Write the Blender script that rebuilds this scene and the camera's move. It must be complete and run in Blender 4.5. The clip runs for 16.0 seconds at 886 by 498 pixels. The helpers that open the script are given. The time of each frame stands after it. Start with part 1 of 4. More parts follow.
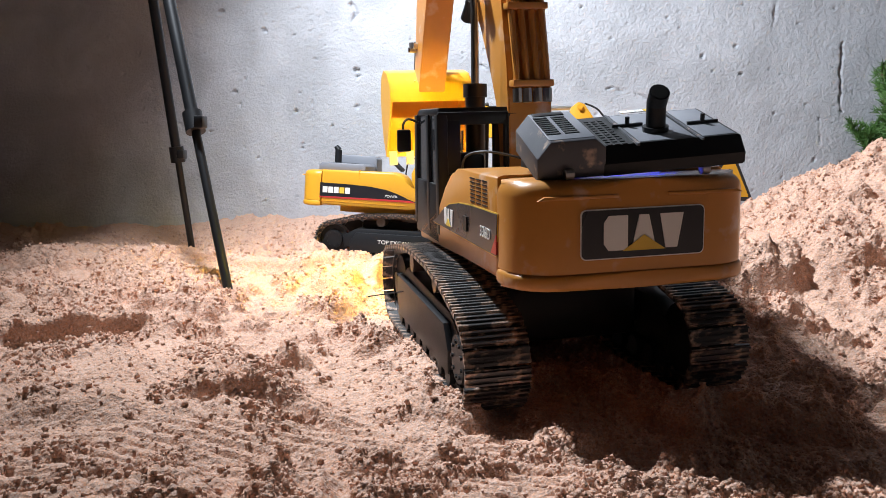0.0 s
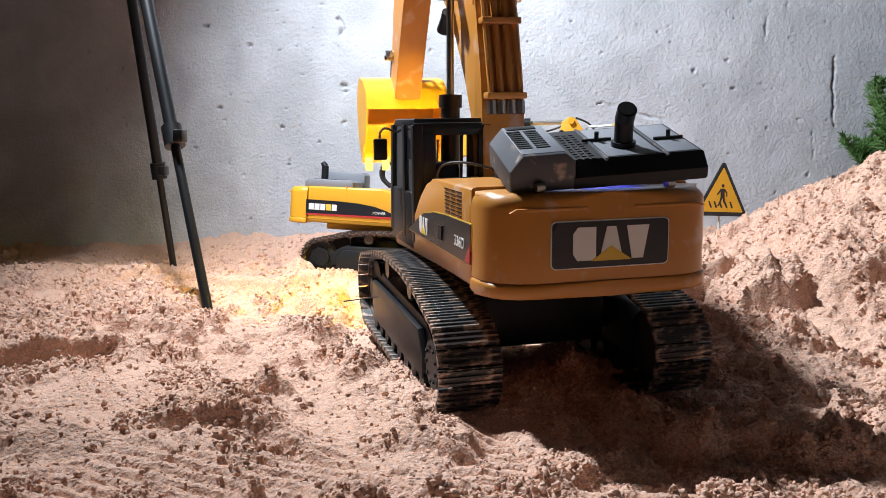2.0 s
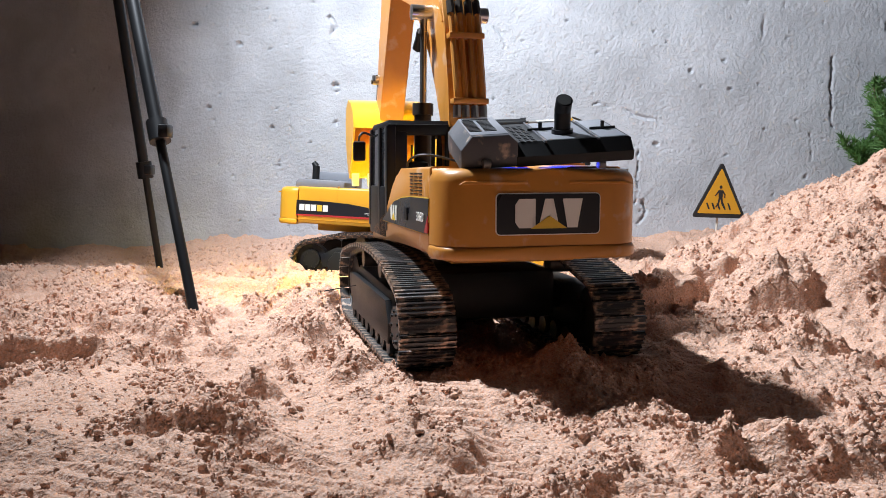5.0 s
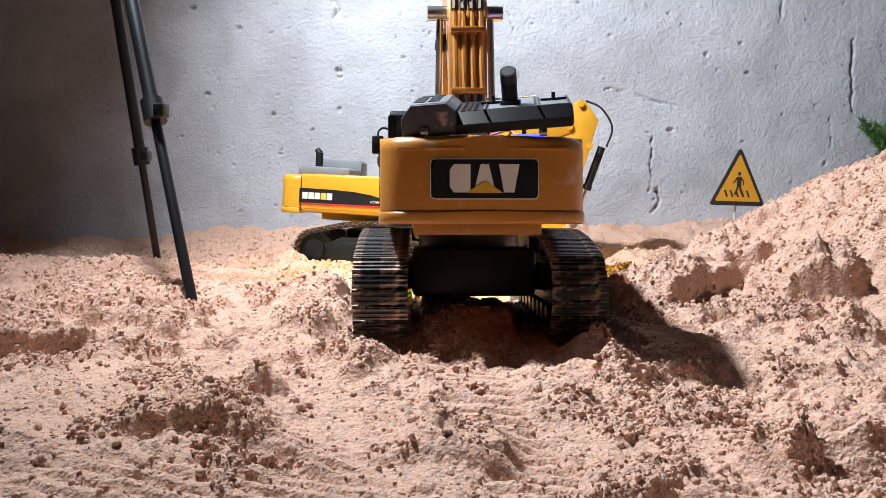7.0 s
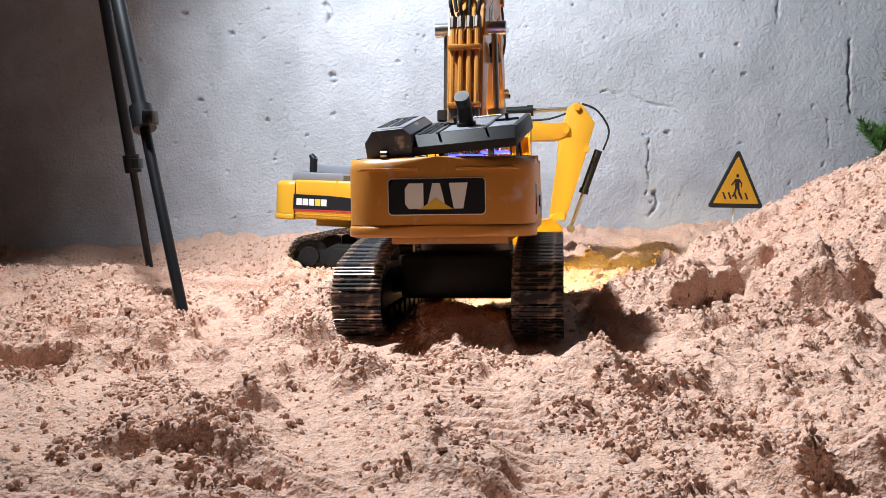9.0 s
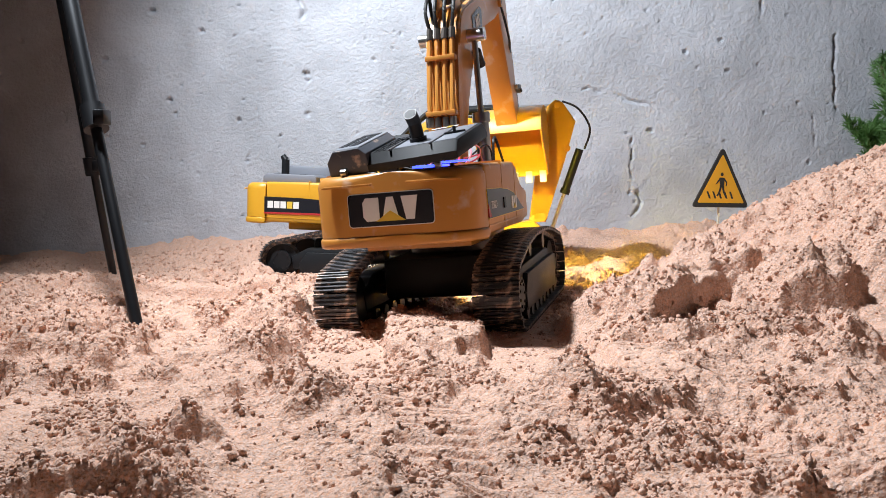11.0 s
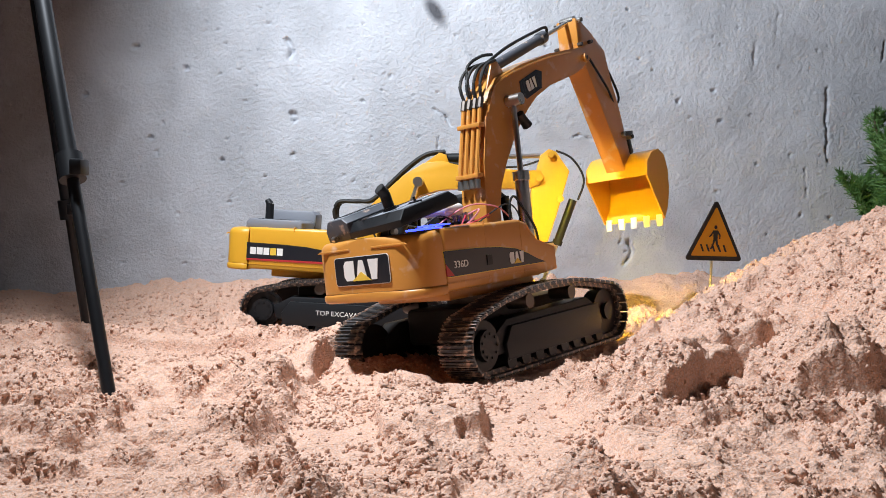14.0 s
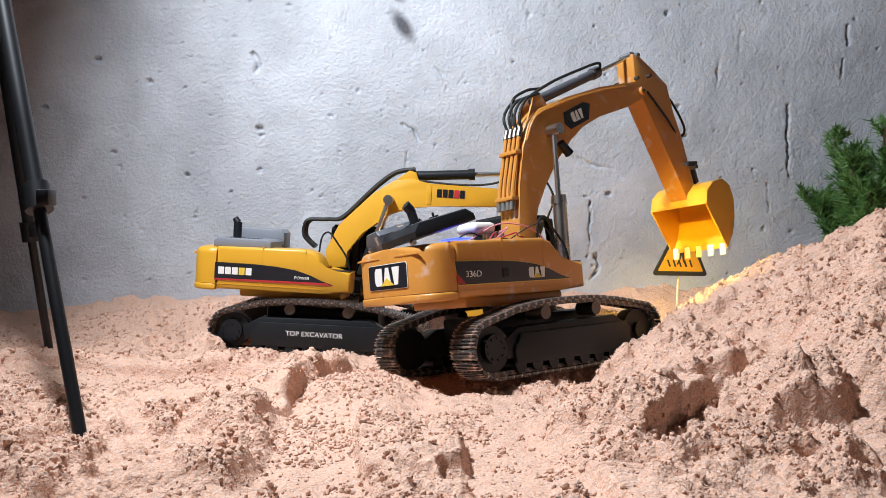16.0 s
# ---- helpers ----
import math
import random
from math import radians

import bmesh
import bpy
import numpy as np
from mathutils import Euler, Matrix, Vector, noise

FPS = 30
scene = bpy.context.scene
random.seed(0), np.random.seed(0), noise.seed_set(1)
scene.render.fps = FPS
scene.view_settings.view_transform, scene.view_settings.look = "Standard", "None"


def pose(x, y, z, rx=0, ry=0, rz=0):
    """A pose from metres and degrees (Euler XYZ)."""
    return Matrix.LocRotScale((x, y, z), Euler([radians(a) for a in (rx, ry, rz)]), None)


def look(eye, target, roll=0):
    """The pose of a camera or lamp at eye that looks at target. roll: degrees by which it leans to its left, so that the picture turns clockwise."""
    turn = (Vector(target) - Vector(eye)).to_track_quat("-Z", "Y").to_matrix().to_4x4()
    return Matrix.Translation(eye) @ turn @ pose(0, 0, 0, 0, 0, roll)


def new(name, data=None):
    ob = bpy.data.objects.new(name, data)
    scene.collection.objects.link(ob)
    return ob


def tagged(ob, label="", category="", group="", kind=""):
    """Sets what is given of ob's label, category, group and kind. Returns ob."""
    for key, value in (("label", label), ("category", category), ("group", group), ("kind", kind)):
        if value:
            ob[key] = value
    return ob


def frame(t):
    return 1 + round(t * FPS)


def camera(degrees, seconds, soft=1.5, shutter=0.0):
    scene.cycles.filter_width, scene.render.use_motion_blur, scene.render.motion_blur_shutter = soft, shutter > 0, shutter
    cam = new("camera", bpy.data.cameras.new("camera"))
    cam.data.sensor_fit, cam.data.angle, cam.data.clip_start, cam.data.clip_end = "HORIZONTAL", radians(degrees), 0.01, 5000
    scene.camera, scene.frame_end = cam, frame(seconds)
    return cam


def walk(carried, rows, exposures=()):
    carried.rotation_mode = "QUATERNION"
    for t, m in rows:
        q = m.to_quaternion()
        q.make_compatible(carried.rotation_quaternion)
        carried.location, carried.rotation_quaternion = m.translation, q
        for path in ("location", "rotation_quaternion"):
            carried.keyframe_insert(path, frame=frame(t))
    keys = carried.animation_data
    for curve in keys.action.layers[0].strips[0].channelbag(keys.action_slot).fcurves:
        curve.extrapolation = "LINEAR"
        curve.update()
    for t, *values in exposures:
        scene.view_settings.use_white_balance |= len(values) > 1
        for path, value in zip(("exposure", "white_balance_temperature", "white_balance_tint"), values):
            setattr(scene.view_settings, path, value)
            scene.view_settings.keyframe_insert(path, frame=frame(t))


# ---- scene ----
cam = camera(57.0, 16.0, soft=0.75)
PATH = [
    (0, (0.0955, 0.574, 0.182), (0.0114, 2.557, -0.0622), 0.5),
    (0.5, (0.0935, 0.581, 0.1829), (0.0029, 2.565, -0.0537), 0.5),
    (1, (0.0906, 0.596, 0.1808), (0.0052, 2.582, -0.0405), 0.4),
    (1.5, (0.0926, 0.602, 0.1799), (0.0225, 2.59, -0.0285), 0.4),
    (2, (0.0949, 0.611, 0.176), (0.0352, 2.6, -0.0228), 0.3),
    (2.5, (0.0948, 0.621, 0.177), (0.0447, 2.611, -0.0142), 0.3),
    (3, (0.0947, 0.625, 0.178), (0.0501, 2.616, -0.0039), 0.3),
    (3.5, (0.0929, 0.627, 0.1749), (0.0513, 2.618, -0.0058), 0.4),
    (4, (0.0951, 0.628, 0.171), (0.0555, 2.62, -0.0106), 0.5),
    (6.5, (0.0742, 0.691, 0.1528), (0.0382, 2.681, -0.0396), 0.2),
    (7, (0.0724, 0.702, 0.1487), (0.0336, 2.692, -0.0469), 0.2),
    (7.5, (0.0742, 0.701, 0.1518), (0.0334, 2.691, -0.0439), 0.0),
    (8, (0.0742, 0.702, 0.1518), (0.0369, 2.692, -0.0357), 0.0),
    (10.5, (0.0825, 0.754, 0.1472), (0.0601, 2.745, -0.0384), -1.0),
    (11, (0.0893, 0.767, 0.1516), (0.091, 2.758, -0.0356), -0.7),
    (11.5, (0.0907, 0.796, 0.1617), (0.1275, 2.787, -0.0255), -0.5),
    (12, (0.0804, 0.806, 0.1661), (0.1312, 2.798, -0.0022), -0.4),
    (12.5, (0.0782, 0.812, 0.17), (0.1234, 2.806, 0.0114), -0.2),
    (13, (0.0767, 0.814, 0.179), (0.1221, 2.808, 0.0343), -0.1),
    (13.5, (0.0737, 0.812, 0.1778), (0.1219, 2.807, 0.0553), 0.1),
    (14, (0.0716, 0.814, 0.1807), (0.127, 2.81, 0.0697), 0.5),
    (14.5, (0.0712, 0.819, 0.1867), (0.1473, 2.815, 0.0839), 0.7),
    (15, (0.0689, 0.823, 0.1915), (0.1666, 2.819, 0.095), 0.6),
    (15.5, (0.0594, 0.824, 0.2), (0.1996, 2.816, 0.0969), 0.4),
    (16, (0.0569, 0.819, 0.2089), (0.2053, 2.81, 0.1022), 0.4),
]
walk(cam, [(t, look(eye, target, roll)) for t, eye, target, roll in PATH],
     exposures=[(0, 0.0), (4, -0.06), (8, -0.10), (10.5, -0.17), (12, -0.33), (16, -0.37)])

CARRIER_ROWS = [
    (0.0, 0.1458, 1.3147, 0.0041, 15.8, 1.76, -2.38),
    (0.5, 0.1429, 1.3237, 0.0055, 16.05, 2.24, -2.38),
    (1.0, 0.1387, 1.3391, 0.0049, 16.33, 2.46, -2.17),
    (1.5, 0.1342, 1.3561, 0.006, 16.58, 3.07, -2.22),
    (2.0, 0.1289, 1.3739, 0.0056, 16.86, 3.12, -1.86),
    (2.5, 0.1229, 1.3926, 0.0056, 16.75, 3.18, -1.53),
    (3.0, 0.1162, 1.4105, 0.006, 17.08, 3.62, -1.02),
    (3.5, 0.1119, 1.4312, 0.008, 17.46, 2.86, -1.28),
    (4.0, 0.1079, 1.4504, 0.0071, 17.44, 2.57, -1.13),
    (6.5, 0.086, 1.537, -0.0057, 7.37, -3.85, 0.03),
    (7.0, 0.0829, 1.5588, -0.0062, 2.68, -3.75, -0.13),
    (7.5, 0.0799, 1.5742, -0.008, -0.87, -3.93, 0.01),
    (8.0, 0.081, 1.59, -0.0101, -3.8, -3.59, -0.35),
    (10.5, 0.1038, 1.7263, -0.0114, -12.24, 0.0, -2.84),
    (11.0, 0.1091, 1.7475, -0.0142, -15.65, 0.19, -3.98),
    (11.5, 0.1098, 1.7675, -0.0142, -21.85, -0.12, -4.09),
    (12.0, 0.1141, 1.7869, -0.0164, -27.86, -1.67, -6.31),
    (12.5, 0.1248, 1.7994, -0.0184, -31.69, -0.98, -6.84),
    (13.0, 0.1371, 1.8337, -0.0184, -34.98, -0.1, -6.54),
    (13.5, 0.1509, 1.8543, -0.0192, -38.26, 1.2, -6.71),
    (14.0, 0.1682, 1.8722, -0.0176, -41.48, 2.12, -7.23),
    (14.5, 0.1862, 1.9023, -0.0171, -47.72, 2.61, -7.27),
    (15.0, 0.2079, 1.9102, -0.016, -52.47, 2.57, -7.25),
    (15.5, 0.2328, 1.927, -0.0152, -54.57, 1.17, -7.99),
    (16.0, 0.2565, 1.9448, -0.0152, -56.52, -0.63, -8.44),
]
WALL_Y = 2.525        # the plastered wall's face
MODEL = 0.95          # size of the two model excavators against their drawing

# ---- light ----
world = bpy.data.worlds.new("world")
scene.world = world
world.use_nodes = True
world.node_tree.nodes["Background"].inputs[0].default_value = (0.75, 0.82, 1.0, 1)
world.node_tree.nodes["Background"].inputs[1].default_value = 0.05

lamp = bpy.data.lights.new("work_lamp", "SPOT")
lamp.energy, lamp.color, lamp.shadow_soft_size = 152.0, (0.86, 0.925, 1.0), 0.028
lamp.spot_size, lamp.spot_blend = radians(149), 0.78
lamp_ob = new("work_lamp", lamp)
lamp_ob.matrix_world = look((-0.40, 1.66, 1.12), (0.74, 1.95, 0.29))


# ---- materials ----
def material(name, color, rough=0.5, metal=0.0, vary=0.12, scale=60.0, bump=0.0, bump_scale=400.0, emit=0.0, coat=0.0, dust=0.0, rand=0.0):
    """A surface with two scales of variation, fine relief and, where wanted, sand dust."""
    m = bpy.data.materials.new(name)
    m.use_nodes = True
    nt = m.node_tree
    b = nt.nodes["Principled BSDF"]
    tc = nt.nodes.new("ShaderNodeTexCoord")

    def noise_node(sc, detail=5.0):
        n = nt.nodes.new("ShaderNodeTexNoise")
        n.inputs["Scale"].default_value, n.inputs["Detail"].default_value = sc, detail
        nt.links.new(tc.outputs["Object"], n.inputs["Vector"])
        return n
    big, fine = noise_node(scale / 6), noise_node(scale * 4, 3.0)
    ramp = nt.nodes.new("ShaderNodeMix")
    ramp.data_type = "RGBA"
    c = Vector(color)
    ramp.inputs[6].default_value = (*(c * (1 - vary)), 1)
    ramp.inputs[7].default_value = (*[min(1.0, v * (1 + vary)) for v in c], 1)
    add = nt.nodes.new("ShaderNodeMath")
    add.operation = "MULTIPLY_ADD"
    add.inputs[1].default_value = 0.4
    nt.links.new(fine.outputs[0], add.inputs[0])
    half = nt.nodes.new("ShaderNodeMath")
    half.operation = "MULTIPLY"
    half.inputs[1].default_value = 0.6
    nt.links.new(big.outputs[0], half.inputs[0])
    nt.links.new(half.outputs[0], add.inputs[2])
    nt.links.new(add.outputs[0], ramp.inputs[0])
    last = ramp.outputs[2]
    if rand:
        info = nt.nodes.new("ShaderNodeObjectInfo")
        hsv = nt.nodes.new("ShaderNodeHueSaturation")
        mp = nt.nodes.new("ShaderNodeMapRange")
        mp.inputs[3].default_value, mp.inputs[4].default_value = 1 - rand, 1 + rand
        nt.links.new(info.outputs["Random"], mp.inputs[0])
        nt.links.new(mp.outputs[0], hsv.inputs["Value"])
        nt.links.new(last, hsv.inputs["Color"])
        last = hsv.outputs[0]
    if dust:
        dn = noise_node(scale * 1.3, 8.0)
        dr = nt.nodes.new("ShaderNodeMapRange")
        dr.inputs[1].default_value, dr.inputs[2].default_value = 0.62 - dust * 0.3, 0.78 - dust * 0.25
        nt.links.new(dn.outputs[0], dr.inputs[0])
        dm = nt.nodes.new("ShaderNodeMix")
        dm.data_type = "RGBA"
        dm.inputs[7].default_value = (0.62, 0.44, 0.33, 1)
        nt.links.new(dr.outputs[0], dm.inputs[0])
        nt.links.new(last, dm.inputs[6])
        last = dm.outputs[2]
    nt.links.new(last, b.inputs["Base Color"])
    rr = nt.nodes.new("ShaderNodeMapRange")
    rr.inputs[3].default_value, rr.inputs[4].default_value = max(0.02, rough - 0.1), min(1, rough + 0.12)
    nt.links.new(big.outputs[0], rr.inputs[0])
    nt.links.new(rr.outputs[0], b.inputs["Roughness"])
    b.inputs["Metallic"].default_value = metal
    b.inputs["Coat Weight"].default_value = coat
    if bump:
        bn = noise_node(bump_scale, 6.0)
        bp = nt.nodes.new("ShaderNodeBump")
        bp.inputs["Strength"].default_value, bp.inputs["Distance"].default_value = bump, 0.001
        nt.links.new(bn.outputs[0], bp.inputs["Height"])
        nt.links.new(bp.outputs[0], b.inputs["Normal"])
    if emit:
        b.inputs["Emission Color"].default_value = (*color, 1)
        b.inputs["Emission Strength"].default_value = emit
    return m


def sand_material():
    m = material("sand", (0.67, 0.405, 0.29), 0.95, vary=0.2, scale=24, bump=0.0)
    nt = m.node_tree
    b = nt.nodes["Principled BSDF"]
    b.inputs["Specular IOR Level"].default_value = 0.15
    tc = nt.nodes["Texture Coordinate"]
    src = b.inputs["Base Color"].links[0].from_socket
    # single light and dark grains
    vo = nt.nodes.new("ShaderNodeTexVoronoi")
    vo.inputs["Scale"].default_value = 800
    nt.links.new(tc.outputs["Object"], vo.inputs["Vector"])
    hsv = nt.nodes.new("ShaderNodeHueSaturation")
    sep = nt.nodes.new("ShaderNodeSeparateColor")
    nt.links.new(vo.outputs["Color"], sep.inputs[0])
    mp = nt.nodes.new("ShaderNodeMapRange")
    mp.inputs[3].default_value, mp.inputs[4].default_value = 0.86, 1.16
    nt.links.new(sep.outputs[0], mp.inputs[0])
    nt.links.new(mp.outputs[0], hsv.inputs["Value"])
    mp2 = nt.nodes.new("ShaderNodeMapRange")
    mp2.inputs[3].default_value, mp2.inputs[4].default_value = 0.7, 1.1
    nt.links.new(sep.outputs[1], mp2.inputs[0])
    nt.links.new(mp2.outputs[0], hsv.inputs["Saturation"])
    nt.links.new(src, hsv.inputs["Color"])
    nt.links.new(hsv.outputs[0], b.inputs["Base Color"])
    # grains over crumbs
    normal = None
    for sc, strength, dist in ((170, 0.85, 0.0042), (430, 0.85, 0.0022)):
        n1 = nt.nodes.new("ShaderNodeTexNoise")
        n1.inputs["Scale"].default_value, n1.inputs["Detail"].default_value = sc, 4
        nt.links.new(tc.outputs["Object"], n1.inputs["Vector"])
        b1 = nt.nodes.new("ShaderNodeBump")
        b1.inputs["Strength"].default_value, b1.inputs["Distance"].default_value = strength, dist
        nt.links.new(n1.outputs[0], b1.inputs["Height"])
        if normal:
            nt.links.new(normal, b1.inputs["Normal"])
        normal = b1.outputs[0]
    nt.links.new(normal, b.inputs["Normal"])
    return m


def plaster_material():
    m = material("plaster", (0.54, 0.56, 0.605), 0.9, vary=0.08, scale=20)
    nt = m.node_tree
    b = nt.nodes["Principled BSDF"]
    b.inputs["Specular IOR Level"].default_value = 0.2
    tc = nt.nodes["Texture Coordinate"]
    src = b.inputs["Base Color"].links[0].from_socket
    st = nt.nodes.new("ShaderNodeTexNoise")
    st.inputs["Scale"].default_value, st.inputs["Detail"].default_value, st.inputs["Distortion"].default_value = 7, 8, 0.6
    nt.links.new(tc.outputs["Object"], st.inputs["Vector"])
    mr = nt.nodes.new("ShaderNodeMapRange")
    mr.inputs[1].default_value, mr.inputs[2].default_value, mr.inputs[3].default_value, mr.inputs[4].default_value = 0.35, 0.68, 0.84, 1.1
    nt.links.new(st.outputs[0], mr.inputs[0])
    hsv = nt.nodes.new("ShaderNodeHueSaturation")
    nt.links.new(mr.outputs[0], hsv.inputs["Value"])
    nt.links.new(src, hsv.inputs["Color"])
    nt.links.new(hsv.outputs[0], b.inputs["Base Color"])
    # two leaf-shaped cast shadows painted into the wall's colour, high up
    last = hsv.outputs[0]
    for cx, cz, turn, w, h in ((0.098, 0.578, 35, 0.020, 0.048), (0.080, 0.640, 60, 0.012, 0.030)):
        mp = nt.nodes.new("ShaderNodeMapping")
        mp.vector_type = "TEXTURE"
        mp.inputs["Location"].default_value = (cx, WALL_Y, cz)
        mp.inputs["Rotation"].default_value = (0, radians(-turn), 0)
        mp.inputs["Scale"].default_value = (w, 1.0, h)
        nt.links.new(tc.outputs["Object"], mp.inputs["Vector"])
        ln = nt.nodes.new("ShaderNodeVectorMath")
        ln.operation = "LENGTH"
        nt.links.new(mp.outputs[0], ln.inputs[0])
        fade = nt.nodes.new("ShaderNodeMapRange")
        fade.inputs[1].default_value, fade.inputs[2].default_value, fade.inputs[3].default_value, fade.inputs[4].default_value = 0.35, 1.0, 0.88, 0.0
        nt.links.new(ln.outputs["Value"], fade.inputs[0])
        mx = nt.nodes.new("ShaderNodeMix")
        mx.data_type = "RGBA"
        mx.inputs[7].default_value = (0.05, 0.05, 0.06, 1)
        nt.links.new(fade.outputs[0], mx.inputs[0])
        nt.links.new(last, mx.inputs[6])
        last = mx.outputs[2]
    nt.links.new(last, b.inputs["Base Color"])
    # trowelled grit over shallow unevenness
    normal = None
    for sc, rough, strength, dist in ((40, 0.6, 0.45, 0.004), (150, 0.65, 0.9, 0.0042)):
        n1 = nt.nodes.new("ShaderNodeTexNoise")
        n1.inputs["Scale"].default_value, n1.inputs["Detail"].default_value, n1.inputs["Roughness"].default_value = sc, 5, rough
        nt.links.new(tc.outputs["Object"], n1.inputs["Vector"])
        b1 = nt.nodes.new("ShaderNodeBump")
        b1.inputs["Strength"].default_value, b1.inputs["Distance"].default_value = strength, dist
        nt.links.new(n1.outputs[0], b1.inputs["Height"])
        if normal:
            nt.links.new(normal, b1.inputs["Normal"])
        normal = b1.outputs[0]
    nt.links.new(normal, b.inputs["Normal"])
    return m


SAND = sand_material()
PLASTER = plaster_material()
YELLOW = material("yellow_paint", (0.56, 0.240, 0.045), 0.36, vary=0.10, scale=30, bump=0.05, bump_scale=300, coat=0.15, dust=0.12)
YELLOW_CLEAN = material("bright_yellow_paint", (0.69, 0.355, 0.028), 0.36, vary=0.06, scale=30, bump=0.04, bump_scale=300, coat=0.15)
BLACK = material("black_plastic", (0.011, 0.012, 0.014), 0.42, vary=0.25, scale=60, bump=0.08, bump_scale=900)
BLACK.node_tree.nodes["Principled BSDF"].inputs["Specular IOR Level"].default_value = 0.3
HOOD_GREY = material("light_grey_plastic", (0.20, 0.21, 0.24), 0.4, vary=0.1, scale=60, bump=0.05, bump_scale=900)
GREY = material("grey_plastic", (0.075, 0.08, 0.095), 0.42, vary=0.15, scale=60, bump=0.06, bump_scale=900, dust=0.08)
TRACK = material("track_metal", (0.08, 0.08, 0.083), 0.42, metal=0.45, vary=0.3, scale=80, bump=0.25, bump_scale=500, dust=0.32, rand=0.3)
STEEL = material("steel", (0.62, 0.60, 0.57), 0.28, metal=1.0, vary=0.1, scale=90)
DARK_STEEL = material("dark_steel", (0.10, 0.085, 0.075), 0.4, metal=0.8, vary=0.2, scale=90)
DECAL = material("black_decal", (0.014, 0.015, 0.02), 0.28, vary=0.2, scale=40)
WHITE = material("white_print", (0.80, 0.79, 0.76), 0.4, vary=0.05, scale=50)
RED = material("red_print", (0.45, 0.03, 0.03), 0.4, vary=0.1, scale=50)
LOGO_YELLOW = material("yellow_print", (0.75, 0.50, 0.06), 0.4, vary=0.05, scale=50)
GLASS = material("cab_glass", (0.02, 0.022, 0.026), 0.08, vary=0.1, scale=20)
RUBBER = material("black_rubber", (0.012, 0.012, 0.012), 0.6, vary=0.2, scale=90, bump=0.1, bump_scale=600)
WIRE_RED = material("red_wire", (0.55, 0.05, 0.08), 0.45, vary=0.1, scale=90)
WIRE_PINK = material("pink_wire", (0.75, 0.28, 0.33), 0.45, vary=0.1, scale=90)
SIGN_YELLOW = material("sign_yellow", (0.82, 0.42, 0.03), 0.5, vary=0.05, scale=30)
SIGN_BLACK = material("sign_black", (0.03, 0.03, 0.032), 0.5, vary=0.15, scale=30)
STICK_WOOD = material("pale_stick", (0.70, 0.66, 0.58), 0.6, vary=0.1, scale=120)
TRIPOD = material("tripod_metal", (0.02, 0.021, 0.024), 0.38, metal=0.5, vary=0.2, scale=60)
GREEN = material("needle_green", (0.085, 0.19, 0.045), 0.55, vary=0.4, scale=50)
TWIG = material("twig_bark", (0.10, 0.065, 0.04), 0.8, vary=0.3, scale=120)
LED_WARM = material("warm_led", (1.0, 0.76, 0.07), 0.3, vary=0.0, emit=12500.0)
LED_BLUE = material("blue_led", (0.03, 0.05, 1.0), 0.3, vary=0.0, emit=7.0)
LED_PALE = material("violet_led", (0.62, 0.5, 1.0), 0.3, vary=0.0, emit=1.2)


# ---- mesh helpers ----
def part(name, bm, mat, parent=None, label="", smooth=35, kind=""):
    me = bpy.data.meshes.new(name)
    bmesh.ops.recalc_face_normals(bm, faces=bm.faces)
    bm.to_mesh(me)
    bm.free()
    me.materials.append(mat)
    if smooth:
        me.shade_smooth()
        me.set_sharp_from_angle(angle=radians(smooth))
    ob = new(name, me)
    ob.parent = parent
    return tagged(ob, label, kind=kind)


def box(bm, a, b, bevel=0.0, m=None, seg=2):
    """A box between two corners, its edges rounded."""
    a, b = Vector(a), Vector(b)
    mid, size = (a + b) / 2, b - a
    r = bmesh.ops.create_cube(bm, size=1, matrix=Matrix.Translation(mid) @ Matrix.Diagonal((abs(size.x), abs(size.y), abs(size.z), 1)))
    vs = r["verts"]
    if bevel:
        es = list({e for v in vs for e in v.link_edges})
        out = bmesh.ops.bevel(bm, geom=es, offset=bevel, segments=seg, affect="EDGES", profile=0.5)
        vs = list({v for f in out["faces"] for v in f.verts} | {v for v in vs if v.is_valid})
    if m is not None:
        allv = set(vs)
        todo = list(vs)
        while todo:
            v = todo.pop()
            for e in v.link_edges:
                o = e.other_vert(v)
                if o not in allv:
                    allv.add(o)
                    todo.append(o)
        bmesh.ops.transform(bm, matrix=m, verts=list(allv))
    return bm


def prism(bm, pts, x0, x1, bevel=0.0, axis="x", seg=2):
    """A closed outline pushed from x0 to x1. axis x: points are (y, z); axis z: points are (x, y); axis y: (x, z)."""
    def at(p, d):
        return {"x": (d, p[0], p[1]), "z": (p[0], p[1], d), "y": (p[0], d, p[1])}[axis]
    va = [bm.verts.new(at(p, x0)) for p in pts]
    vb = [bm.verts.new(at(p, x1)) for p in pts]
    n = len(pts)
    fs = [bm.faces.new(va), bm.faces.new(vb)]
    for i in range(n):
        bm.faces.new((va[i], va[(i + 1) % n], vb[(i + 1) % n], vb[i]))
    if bevel:
        es = list({e for f in fs for e in f.edges})
        bmesh.ops.bevel(bm, geom=es, offset=bevel, segments=seg, affect="EDGES", profile=0.5, clamp_overlap=True)
    return bm


def rod(bm, p0, p1, r, r1=None, seg=12):
    p0, p1 = Vector(p0), Vector(p1)
    d = p1 - p0
    m = Matrix.Translation((p0 + p1) / 2) @ d.to_track_quat("Z", "Y").to_matrix().to_4x4()
    bmesh.ops.create_cone(bm, cap_ends=True, segments=seg, radius1=r, radius2=r if r1 is None else r1, depth=d.length, matrix=m)
    return bm


